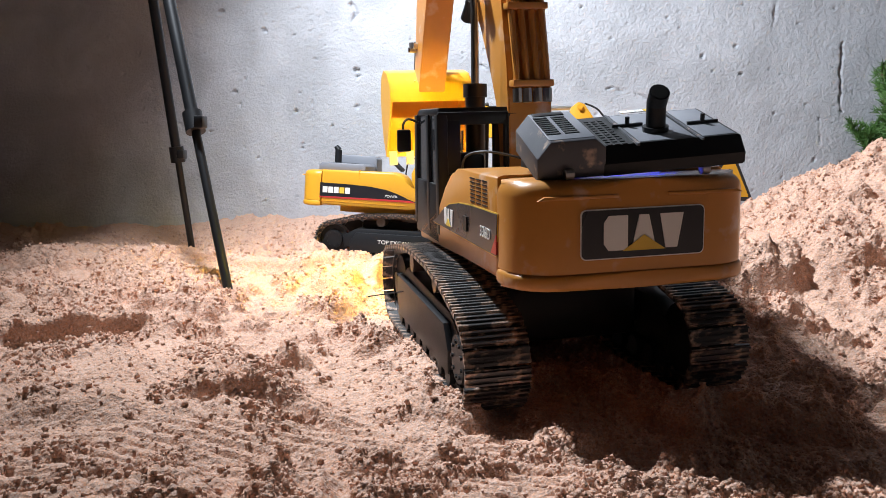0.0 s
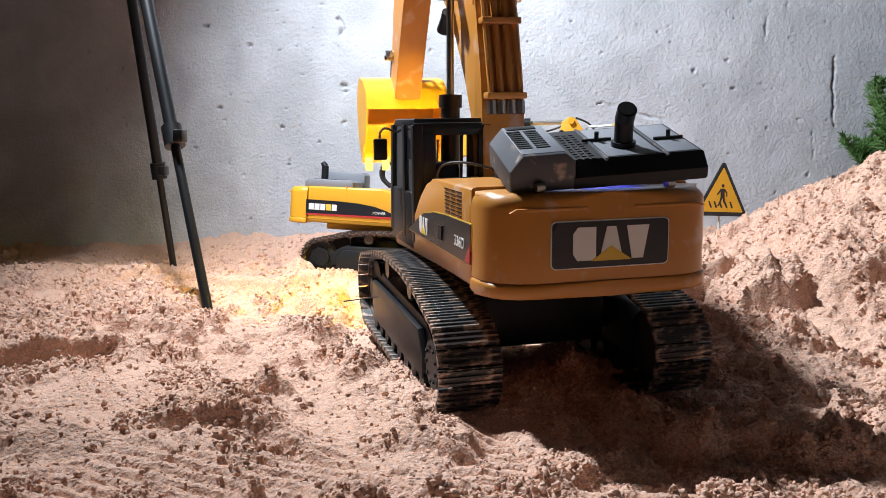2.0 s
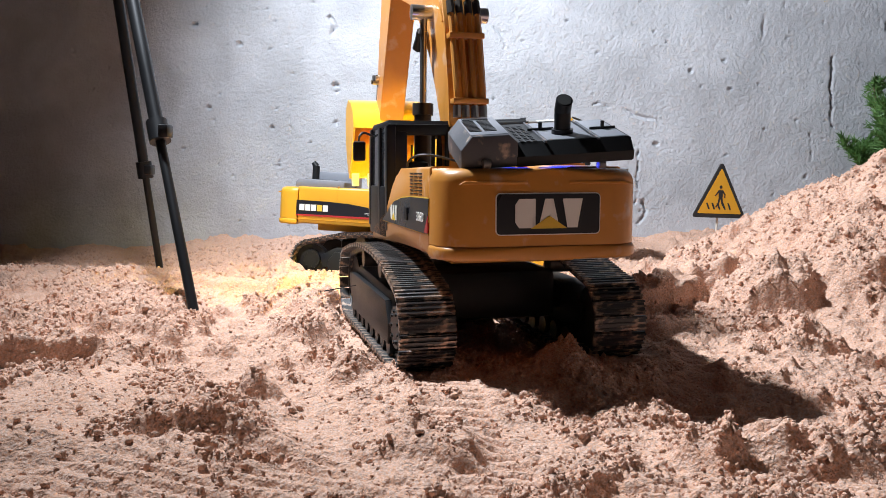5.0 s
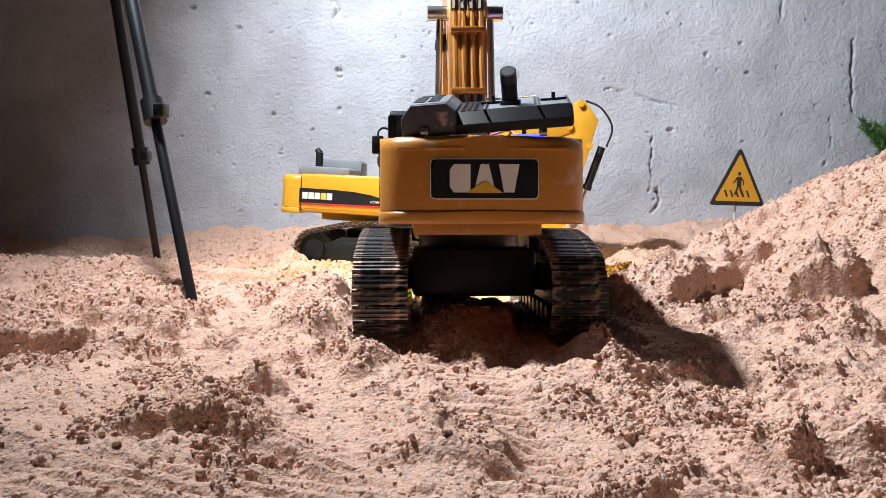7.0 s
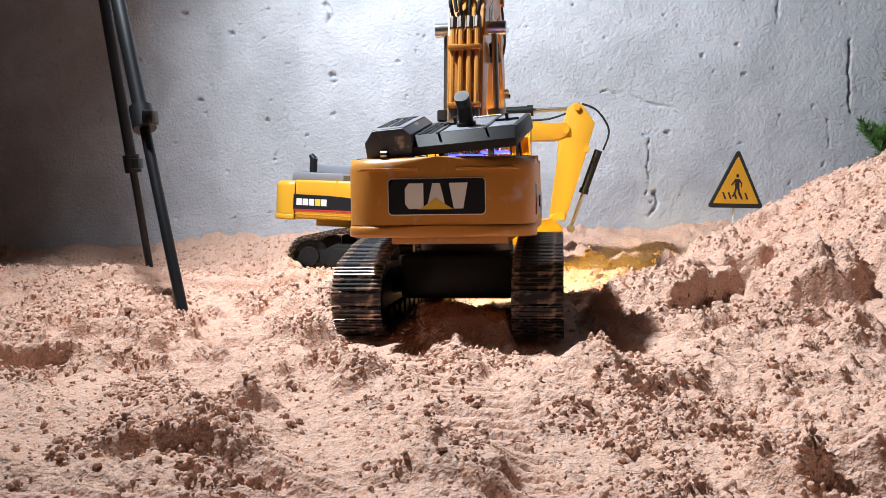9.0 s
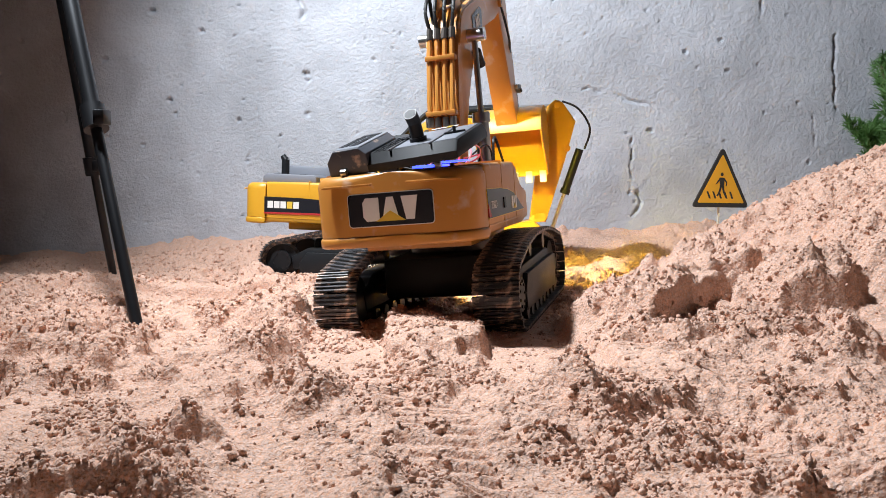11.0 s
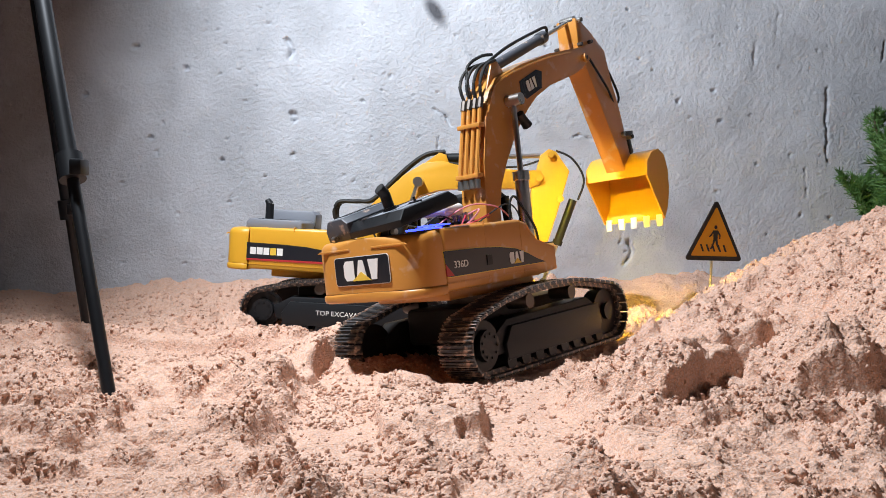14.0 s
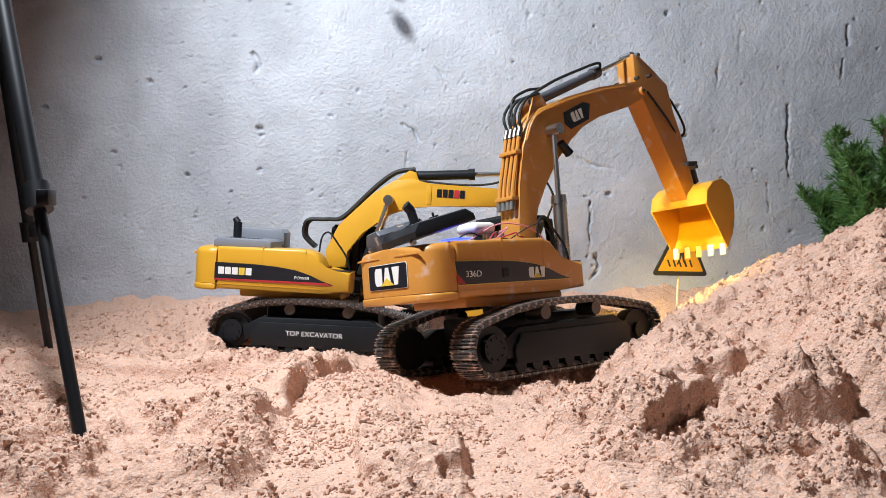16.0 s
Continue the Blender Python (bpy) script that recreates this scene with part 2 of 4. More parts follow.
def hose(bm, pts, r, seg=7, steps=6):
    """A bent tube through the points."""
    P = [Vector(p) for p in pts]
    path = []
    for i in range(len(P) - 1):
        a, b, c, d = P[max(i - 1, 0)], P[i], P[i + 1], P[min(i + 2, len(P) - 1)]
        for k in range(steps):
            u = k / steps
            path.append(0.5 * (2 * b + (c - a) * u + (2 * a - 5 * b + 4 * c - d) * u * u + (3 * b - a - 3 * c + d) * u ** 3))
    path.append(P[-1])
    rings = []
    for i, p in enumerate(path):
        d = (path[min(i + 1, len(path) - 1)] - path[max(i - 1, 0)]).normalized()
        side = d.cross(Vector((0.13, 0.31, 0.94))).normalized()
        up = side.cross(d)
        rings.append([bm.verts.new(p + r * (math.cos(2 * math.pi * k / seg) * side + math.sin(2 * math.pi * k / seg) * up)) for k in range(seg)])
    for a, b in zip(rings, rings[1:]):
        for k in range(seg):
            bm.faces.new((a[k], a[(k + 1) % seg], b[(k + 1) % seg], b[k]))
    bm.faces.new(rings[0])
    bm.faces.new(rings[-1])
    return bm


def letters(text, size, m, mat, parent, name="lettering", thick=0.0003, width=None, label=""):
    """Flat printed words; m takes their plane (x along the line, y up) to its place."""
    cu = bpy.data.curves.new("words", "FONT")
    cu.body, cu.size, cu.extrude, cu.align_x, cu.align_y = text, size, thick, "CENTER", "CENTER"
    ob = bpy.data.objects.new("words", cu)
    scene.collection.objects.link(ob)
    bpy.context.view_layer.update()
    me = bpy.data.meshes.new_from_object(ob.evaluated_get(bpy.context.evaluated_depsgraph_get()))
    bpy.data.objects.remove(ob)
    xs = [v.co.x for v in me.vertices]
    s = width / (max(xs) - min(xs)) if width else 1.0
    me.transform(m @ Matrix.Diagonal((s, 1, 1, 1)))
    me.materials.clear()
    me.materials.append(mat)
    o = new(name, me)
    o.parent = parent
    return tagged(o, label)


def rounded(w, h, r, n=4):
    """A rounded rectangle's outline, centred."""
    out = []
    for cx, cy, a0 in ((w / 2 - r, h / 2 - r, 0), (-w / 2 + r, h / 2 - r, 90), (-w / 2 + r, -h / 2 + r, 180), (w / 2 - r, -h / 2 + r, 270)):
        for k in range(n + 1):
            a = radians(a0 + 90 * k / n)
            out.append((cx + r * math.cos(a), cy + r * math.sin(a)))
    return out


def plate(bm, pts, m, thick=0.0006):
    """A thin sheet with the outline pts (x, y), put in place by m."""
    va = [bm.verts.new(m @ Vector((x, y, 0))) for x, y in pts]
    vb = [bm.verts.new(m @ Vector((x, y, thick))) for x, y in pts]
    bm.faces.new(va)
    bm.faces.new(vb)
    n = len(pts)
    for i in range(n):
        bm.faces.new((va[i], va[(i + 1) % n], vb[(i + 1) % n], vb[i]))
    return bm


def B():
    return bmesh.new()


# ---- sand and wall ----
RNG = np.random.RandomState(7)
LATTICE = RNG.rand(256, 256)


def vnoise(x, y, f, sx=0, sy=0):
    """Smooth lattice noise, 0 to 1."""
    x, y = x * f + sx, y * f + sy
    i, j = np.floor(x).astype(int), np.floor(y).astype(int)
    u, v = x - i, y - j
    u, v = u * u * (3 - 2 * u), v * v * (3 - 2 * v)
    a, b = LATTICE[i % 256, j % 256], LATTICE[(i + 1) % 256, j % 256]
    c, d = LATTICE[i % 256, (j + 1) % 256], LATTICE[(i + 1) % 256, (j + 1) % 256]
    return (a * (1 - u) + b * u) * (1 - v) + (c * (1 - u) + d * u) * v


def pebbles(x, y, size, sx=0.0):
    """Packed round lumps: 1 on top of a lump, 0 in the gaps."""
    u, v = x / size + sx, y / size + sx
    i, j = np.floor(u).astype(int), np.floor(v).astype(int)
    best = np.full_like(u, 9.0)
    for a in (-1, 0, 1):
        for b in (-1, 0, 1):
            p, q = (i + a) % 256, (j + b) % 256
            px, py = i + a + LATTICE[p, q], j + b + LATTICE[q, (p + 91) % 256]
            d = ((u - px) ** 2 + (v - py) ** 2) / (0.35 + 0.9 * LATTICE[(p + 17) % 256, (q + 53) % 256])
            best = np.minimum(best, d)
    return np.sqrt(np.clip(1 - best, 0, 1))


def smooth(e0, e1, x):
    t = np.clip((x - e0) / (e1 - e0), 0, 1)
    return t * t * (3 - 2 * t)


def along(x, y, x0, y0, x1, y1):
    """Signed distance left of the line, and how far along it (0 to 1)."""
    dx, dy = x1 - x0, y1 - y0
    L = math.hypot(dx, dy)
    return ((x - x0) * -dy + (y - y0) * dx) / L, ((x - x0) * dx + (y - y0) * dy) / (L * L)


# mounds: x, y, radius along x, radius along y, height
MOUNDS = [(0.082, 1.500, 0.048, 0.042, 0.046), (0.115, 1.50, 0.02, 0.03, 0.016), (0.19, 1.385, 0.055, 0.026, 0.003), (0.15, 1.415, 0.03, 0.025, 0.004),
          (0.30, 1.55, 0.08, 0.07, 0.020), (0.40, 1.56, 0.06, 0.06, 0.018), (-0.33, 1.66, 0.06, 0.05, 0.012), (-0.258, 1.462, 0.036, 0.014, 0.014),
          (-0.055, 1.228, 0.015, 0.010, 0.013), (-0.080, 1.192, 0.022, 0.010, 0.009), (0.072, 1.142, 0.030, 0.022, 0.016), (0.092, 1.120, 0.012, 0.012, 0.012),
          (0.242, 1.117, 0.018, 0.014, 0.020), (0.276, 1.122, 0.015, 0.016, 0.023), (0.316, 1.108, 0.032, 0.016, 0.019), (0.175, 1.330, 0.026, 0.018, 0.013),
          (0.176, 1.283, 0.026, 0.014, 0.010), (-0.17, 1.10, 0.04, 0.02, 0.010), (-0.02, 1.83, 0.05, 0.05, 0.016), (0.03, 1.68, 0.05, 0.06, 0.012),
          (0.36, 1.72, 0.06, 0.06, 0.03), (-0.3, 2.43, 0.16, 0.05, 0.018), (-0.22, 2.14, 0.03, 0.02, 0.022), (0.28, 2.3, 0.1, 0.04, 0.02), (0.42, 2.2, 0.07, 0.05, 0.02),
          (-0.55, 1.95, 0.15, 0.12, 0.02), (-0.1, 1.62, 0.08, 0.03, 0.01), (-0.45, 1.50, 0.12, 0.05, 0.015), (0.478, 1.648, 0.022, 0.020, -0.014), (0.30, 1.93, 0.05, 0.03, 0.012)]
# scarps: from, to, drop (the ground to the left of the line lies higher), width
SCARPS = [(-0.34, 1.315, -0.245, 1.360, 0.017, 0.05), (-0.115, 1.140, -0.060, 1.145, 0.007, 0.018), (-0.060, 1.145, 0.0, 1.112, 0.006, 0.016),
          (0.283, 1.478, 0.362, 1.548, 0.020, 0.045), (0.362, 1.588, 0.415, 1.594, 0.028, 0.05), (0.396, 1.488, 0.450, 1.478, 0.024, 0.045),
          (0.376, 1.440, 0.402, 1.437, 0.009, 0.03), (0.420, 1.417, 0.442, 1.415, 0.010, 0.03), (0.102, 1.445, 0.140, 1.512, 0.018, 0.04), (0.130, 1.441, 0.237, 1.370, 0.006, 0.025),
          (-0.06, 1.60, -0.045, 1.785, 0.011, 0.04), (-0.045, 1.785, 0.012, 1.985, 0.018, 0.05), (-0.42, 1.98, -0.12, 1.93, 0.012, 0.06), (0.04, 1.455, 0.125, 1.455, 0.012, 0.03)]


def ground_base(x, y):
    z = np.interp(y, [0.5, 1.1, 1.5, 1.8, 2.0, 2.1, 2.36, 2.44, 2.53], [-0.012, -0.008, -0.004, -0.024, -0.032, -0.037, -0.037, -0.012, 0.012])
    z = z + np.interp(x, [-1.2, -0.7, -0.36, 0.54, 0.85, 1.3], [-0.035, -0.03, 0.0, 0.014, 0.03, 0.03]) * smooth(2.3, 2.5, y)
    r = np.hypot(x - 0.9, y - 1.75) + 0.05 * (vnoise(x, y, 5) - 0.5)
    heap = 0.585 * np.clip(0.575 - r, 0, 1)
    heap = np.where(heap > 0.24, 0.24 + (heap - 0.24) * 0.3, heap)
    return z + heap


def ground_height(x, y):
    z = ground_base(x, y)
    rough = np.ones_like(z)
    for mx, my, ax, ay, h in MOUNDS:
        d = ((x - mx) / ax) ** 2 + ((y - my) / ay) ** 2
        z = z + h * np.exp(-d * d * 0.7) * (0.75 + 0.5 * vnoise(x, y, 60, 3))
    for x0, y0, x1, y1, h, w in SCARPS:
        s, u = along(x, y, x0, y0, x1, y1)
        s = s + 0.018 * (vnoise(x, y, 35, 11) - 0.5)
        f = smooth(-0.25, 0.05, u) * smooth(1.25, 0.95, u)
        z = z + f * h * (smooth(-0.004, 0.004, s) * smooth(w * 2.2, 0.0, s) - 0.5 * smooth(-w, -0.002, s) * smooth(0.004, -0.004, s))
    # the strip that the model machine has rolled: flatter, with the marks of its shoes
    lane = np.zeros_like(z)
    for off in (-0.085, 0.085):
        cx = np.interp(y, [0.6, 1.0, 1.3, 1.55, 1.8], [0.26, 0.215, 0.15, 0.09, 0.10]) + off
        wob = 0.02 * (vnoise(x, y, 12, 5) - 0.5)
        lane = np.maximum(lane, smooth(0.03, 0.022, np.abs(x - cx + wob)) * smooth(1.75, 1.6, y) * smooth(0.2, 0.45, vnoise(x, y, 9, 40)))
    for x0, y0, x1, y1, w in ((0.02, 1.0, 0.42, 1.13, 0.03), (0.13, 1.6, 0.36, 1.28, 0.025), (-0.2, 0.98, 0.02, 1.12, 0.05)):
        s, u = along(x, y, x0, y0, x1, y1)
        lane = np.maximum(lane, 0.8 * smooth(w, w * 0.7, np.abs(s)) * smooth(-0.1, 0.1, u) * smooth(1.1, 0.9, u) * smooth(0.2, 0.45, vnoise(x, y, 11, 70)))
    ridges = np.abs(((y * 1.0 + 0.25 * x + 0.004 * vnoise(x, y, 30)) / 0.0135) % 1 - 0.5) * 2
    flat = 1 - 0.85 * lane
    base = ground_base(x, y)
    heapy = smooth(0.0, 0.06, base)
    soft = 0.3 + 0.7 * smooth(0.3, 0.55, vnoise(x, y, 7, 20, 9))
    soft = np.maximum(soft, heapy * 0.8) * flat
    z = z + 0.020 * (vnoise(x, y, 8) - 0.5) + 0.011 * soft * (vnoise(x, y, 22, 3, 8) - 0.5)
    # clods over crumbs over fluff, each pushed out of line a little
    wx, wy = x + 0.005 * (vnoise(x, y, 120, 3) - 0.5), y + 0.005 * (vnoise(x, y, 120, 31) - 0.5)
    clod = smooth(0.44, 0.66, 0.55 * vnoise(x, y, 15, 44) + 0.45 * vnoise(x, y, 48, 13) + 0.10 * heapy)
    z = z + soft * (0.006 * (np.abs(vnoise(x, y, 55, 1, 2) - 0.5) * -2 + 0.5) + 0.006 * (vnoise(x, y, 95, 9) - 0.5))
    z = z + (0.2 + 0.8 * soft) * clod * (0.0100 * pebbles(wx, wy, 0.0115) + 0.0060 * pebbles(wx, wy, 0.0068, 7.7))
    fluff = (0.35 + 0.65 * smooth(0.35, 0.6, vnoise(x, y, 30, 71))) * (0.3 + 0.7 * flat)
    z = z + fluff * (0.0042 * pebbles(wx, wy, 0.0052, 3.3) + 0.0028 * pebbles(wx, wy, 0.0034, 5.1))
    z = z + heapy * (0.026 * (vnoise(x, y, 16, 60) - 0.5) - 0.014 * smooth(0.55, 0.8, vnoise(x, y, 26, 5, 83)))
    z = z + lane * 0.0042 * (smooth(0.3, 0.6, ridges) - 0.6)
    return z


def dug(x, y, z):
    """The sand gives way under the two machines."""
    for cx, cy, yaw, top in ((0.2565, 1.9448, -56.5, -0.012), (0.1038, 1.7263, -12.2, -0.011), (0.17, 1.88, -41.0, -0.012), (0.115, 1.795, -30.0, -0.012), (0.086, 1.537, 7.4, -0.010),
                             (0.081, 1.59, -3.8, -0.013), (0.11, 1.45, 17.4, 0.005), (0.1458, 1.3147, 15.8, 0.004), (-0.040, 2.248, -95.8, -0.036)):
        c, s = math.cos(radians(yaw)), math.sin(radians(yaw))
        lx, ly = (x - cx) * c + (y - cy) * s, -(x - cx) * s + (y - cy) * c
        ends = smooth(0.205, 0.170, np.abs(ly))
        f = smooth(0.130, 0.112, np.abs(lx)) * smooth(0.045, 0.058, np.abs(lx)) * ends
        z = z + f * np.minimum(0.0, top + 0.003 + 0.004 * (vnoise(x, y, 60, 33) - 0.5) - z)
        z = z + smooth(0.075, 0.06, np.abs(lx)) * ends * np.minimum(0.0, top + 0.018 + 0.010 * vnoise(x, y, 55, 61) + 0.005 * pebbles(x, y, 0.011, 2.2) - z)
    return z


def surface_z(x, y):
    a, b = np.array([float(x)]), np.array([float(y)])
    return float(dug(a, b, ground_height(a, b))[0])


def grid_mesh(name, X, Y, Z, mat, order="xy"):
    ny, nx = X.shape
    me = bpy.data.meshes.new(name)
    co = np.stack([X, Y, Z], -1).reshape(-1, 3)
    idx = np.arange(nx * ny).reshape(ny, nx)
    q = np.stack([idx[:-1, :-1], idx[:-1, 1:], idx[1:, 1:], idx[1:, :-1]], -1).reshape(-1, 4)
    me.vertices.add(len(co))
    me.vertices.foreach_set("co", co.ravel())
    me.loops.add(q.size)
    me.loops.foreach_set("vertex_index", q.ravel().astype(np.int32))
    me.polygons.add(len(q))
    me.polygons.foreach_set("loop_start", np.arange(0, q.size, 4, dtype=np.int32))
    me.update(calc_edges=True)
    me.validate()
    me.shade_smooth()
    me.materials.append(mat)
    return new(name, me)


def spaced(knots):
    out = []
    for (a, b, n) in knots:
        out.append(np.linspace(a, b, n, endpoint=False))
    out.append([knots[-1][1]])
    return np.concatenate(out)


def sand_floor():
    """One sheet from wall to wall, finest where the ground lies near and in the open."""
    gy = spaced([(-1.25, 0.93, 50), (0.93, 1.66, 500), (1.66, 2.1, 200), (2.1, 2.56, 125)])
    u = np.concatenate([np.linspace(-2, -1, 50, endpoint=False), np.linspace(-1, 1, 660, endpoint=False), np.linspace(1, 2, 51)])
    U, Y = np.meshgrid(u, gy)
    half = 0.25 + 0.56 * np.clip(Y - 0.95, 0, 2)
    X = 0.09 + np.clip(U, -1, 1) * half
    X = np.where(U > 1, X + (U - 1) * (1.9 - X), X)
    X = np.where(U < -1, X + (-1 - U) * (-1.7 - X), X)
    ob = grid_mesh("ground", X, Y, dug(X, Y, ground_height(X, Y)), SAND)
    tagged(ob, "pinkish damp sand, raked up, rolled and heaped", "sand", kind="structure")


def crumbs():
    """Loose lumps of sand, too many to count."""
    rs = np.random.RandomState(3)
    ico = bmesh.new()
    bmesh.ops.create_icosphere(ico, subdivisions=1, radius=1)
    base = np.array([v.co[:] for v in ico.verts])
    faces = np.array([[v.index for v in f.verts] for f in ico.faces])
    ico.free()
    n = 105000
    y = 0.95 + 1.5 * rs.rand(n) ** 1.5
    x = 0.09 + (rs.rand(n) - 0.5) * (y - 0.55) * 1.35
    keep = (0.55 * vnoise(x, y, 15, 44) + 0.45 * vnoise(x, y, 48, 13) + 0.12 * smooth(0.0, 0.05, ground_base(x, y))) > 0.53
    keep |= rs.rand(n) < 0.10
    x, y = x[keep], y[keep]
    z = dug(x, y, ground_height(x, y))
    k = len(x)
    r = (0.0009 + 0.0022 * rs.rand(k) ** 4) * (0.8 + 0.3 * (y - 1.0))
    s = r[:, None, None] * (0.55 + 0.9 * rs.rand(k, len(base), 1)) * (0.7 + 0.6 * rs.rand(k, 1, 3))
    co = base[None] * s + np.stack([x, y, z + r * 0.3], -1)[:, None]
    fa = faces[None] + (np.arange(k) * len(base))[:, None, None]
    me = bpy.data.meshes.new("sand_crumbs")
    me.from_pydata(co.reshape(-1, 3).tolist(), [], fa.reshape(-1, 3).tolist())
    me.shade_smooth()
    me.materials.append(SAND)
    tagged(new("sand_crumbs", me), "loose crumbs of damp sand lying on the ground", "sand", kind="stuff")


# cracks in the wall: points (x, z), width, depth
CRACKS = [([(0.922, 0.43), (0.926, 0.40), (0.921, 0.36), (0.928, 0.32), (0.926, 0.295), (0.934, 0.275)], 0.0034, 0.012),
          ([(0.884, 0.26), (0.885, 0.23), (0.888, 0.20)], 0.002, 0.005), ([(0.768, 0.52), (0.766, 0.47)], 0.003, 0.004), ([(0.816, 0.58), (0.812, 0.54)], 0.003, 0.005),
          ([(0.486, 0.232), (0.498, 0.228), (0.499, 0.19), (0.494, 0.16), (0.500, 0.13), (0.493, 0.10)], 0.0022, 0.008), ([(0.51, 0.105), (0.519, 0.085), (0.512, 0.07), (0.503, 0.055)], 0.005, 0.010),
          ([(0.393, 0.322), (0.405, 0.328), (0.43, 0.318)], 0.003, 0.006), ([(0.46, 0.315), (0.50, 0.295), (0.54, 0.29), (0.564, 0.27)], 0.004, 0.004),
          ([(-0.032, 0.329), (-0.036, 0.25), (-0.04, 0.15), (-0.043, 0.024)], 0.0018, 0.003), ([(0.096, 0.377), (0.117, 0.365), (0.132, 0.343)], 0.003, 0.006), ([(0.107, 0.32), (0.106, 0.28)], 0.0028, 0.005),
          ([(1.043, 0.53), (1.04, 0.49)], 0.003, 0.008), ([(1.05, 0.60), (1.052, 0.56)], 0.004, 0.007), ([(-0.205, 0.515), (-0.195, 0.495), (-0.2, 0.48)], 0.006, 0.008), ([(-0.30, 0.33), (-0.302, 0.2)], 0.0018, 0.003),
          ([(0.16, 0.5), (0.19, 0.46), (0.185, 0.44)], 0.002, 0.004)]
PITS = [(-0.194, 0.363, 0.008), (-0.190, 0.352, 0.005), (-0.412, 0.456, 0.006), (-0.516, 0.497, 0.007), (-0.34, 0.268, 0.004), (-0.486, 0.312, 0.004), (0.655, 0.616, 0.006), (0.849, 0.291, 0.005),
        (0.535, 0.235, 0.006), (0.45, 0.43, 0.004), (0.33, 0.51, 0.004), (0.61, 0.40, 0.004), (-0.10, 0.40, 0.003), (-0.27, 0.42, 0.003), (0.70, 0.36, 0.004), (0.78, 0.27, 0.004), (-0.62, 0.4, 0.005), (-0.05, 0.55, 0.004)]


def back_wall():
    gx = spaced([(-2.0, -0.95, 30), (-0.95, 1.3, 760), (1.3, 2.0, 30)])
    gz = spaced([(-0.12, 0.72, 300), (0.72, 2.3, 30)])
    X, Z = np.meshgrid(gx, gz)
    D = 0.007 * (vnoise(X, Z, 4, 8) - 0.5)
    for k, (f, amp) in enumerate(((9, 0.0028), (21, 0.0014), (47, 0.0009), (110, 0.0007), (190, 0.0006))):
        c, s = math.cos(0.6 + k), math.sin(0.6 + k)
        P, Q = X * c - Z * s, X * s + Z * c
        D = D + amp * (vnoise(P, Q, f, 3 * k, 7 * k) - 0.5)
    # blowholes left by the trowel
    rs = np.random.RandomState(21)
    holes = list(zip(-0.9 + 2.1 * rs.rand(300), -0.02 + 0.7 * rs.rand(300), 0.0014 + 0.0034 * rs.rand(300) ** 3, 0.5 + rs.rand(300)))
    for px, pz, r, flat in holes:
        i0, i1 = np.searchsorted(gx, (px - 0.02, px + 0.02))
        j0, j1 = np.searchsorted(gz, (pz - 0.02, pz + 0.02))
        sx, sz = X[j0:j1, i0:i1], Z[j0:j1, i0:i1]
        d = np.hypot((sx - px) * 0.8, (sz - pz) * flat) + 0.004 * (vnoise(sx, sz, 150, 9) - 0.5)
        D[j0:j1, i0:i1] += 0.006 * smooth(r, r * 0.3, d)
    for pts, w, d in CRACKS:
        best = np.full_like(X, 9.0)
        jx, jz = X + 0.006 * (vnoise(X, Z, 60, 4) - 0.5), Z + 0.006 * (vnoise(X, Z, 60, 14) - 0.5)
        for (x0, z0), (x1, z1) in zip(pts, pts[1:]):
            s, u = along(jx, jz, x0, z0, x1, z1)
            L = math.hypot(x1 - x0, z1 - z0)
            over = np.maximum(np.maximum(-u, u - 1), 0) * L
            best = np.minimum(best, np.hypot(s, over))
        D = D + 1.3 * d * smooth(w * 1.2, w * 0.3, best + 0.003 * (vnoise(X, Z, 170, 51) - 0.4)) * (0.2 + 1.2 * vnoise(X, Z, 80, 21))
    for px, pz, r in PITS:
        d = np.hypot((X - px) * 0.8, Z - pz) + 0.006 * (vnoise(X, Z, 120, 9) - 0.5)
        D = D + 0.009 * smooth(r, r * 0.4, d)
    Y = WALL_Y + D
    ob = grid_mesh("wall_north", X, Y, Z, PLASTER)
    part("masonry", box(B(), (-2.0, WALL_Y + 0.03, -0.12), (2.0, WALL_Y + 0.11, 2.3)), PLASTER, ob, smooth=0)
    tagged(ob, "rough grey cement-plastered wall with pits and cracks", "wall", kind="structure")


def room():
    # unseen enclosure, added; dark grey so little light bounces into the shadows
    plain = material("unseen_room_grey", (0.16, 0.16, 0.165), 0.9, vary=0.1, scale=12, bump=0.3, bump_scale=90)
    for name, a, b in (("wall_west", (-1.78, -1.2, -0.12), (-1.70, 2.52, 2.3)), ("wall_east", (1.90, -1.2, -0.12), (1.98, 2.52, 2.3)),
                       ("wall_south", (-1.78, -1.28, -0.12), (1.98, -1.2, 2.3)), ("ceiling", (-1.78, -1.28, 2.3), (1.98, 2.6, 2.38))):
        tagged(part(name, box(B(), a, b), plain, smooth=0), "unseen dark grey " + ("ceiling" if name == "ceiling" else "wall"), name.split("_")[0], kind="structure")


# ---- excavators ----
def track_path():
    """Points round the track, seen from the side (y, z)."""
    pts = []
    for k in range(13):
        a = radians(90 + 15 * k + 6)
        pts.append((-0.148 + 0.036 * math.cos(a), 0.037 + 0.036 * math.sin(a)))
    for k in range(13):
        a = radians(-90 + 15 * k - 6)
        pts.append((0.143 + 0.038 * math.cos(a), 0.040 + 0.038 * math.sin(a)))
    pts += [(0.09, 0.0875), (0.045, 0.0925), (0.0, 0.0935), (-0.05, 0.092), (-0.10, 0.086)]
    return pts


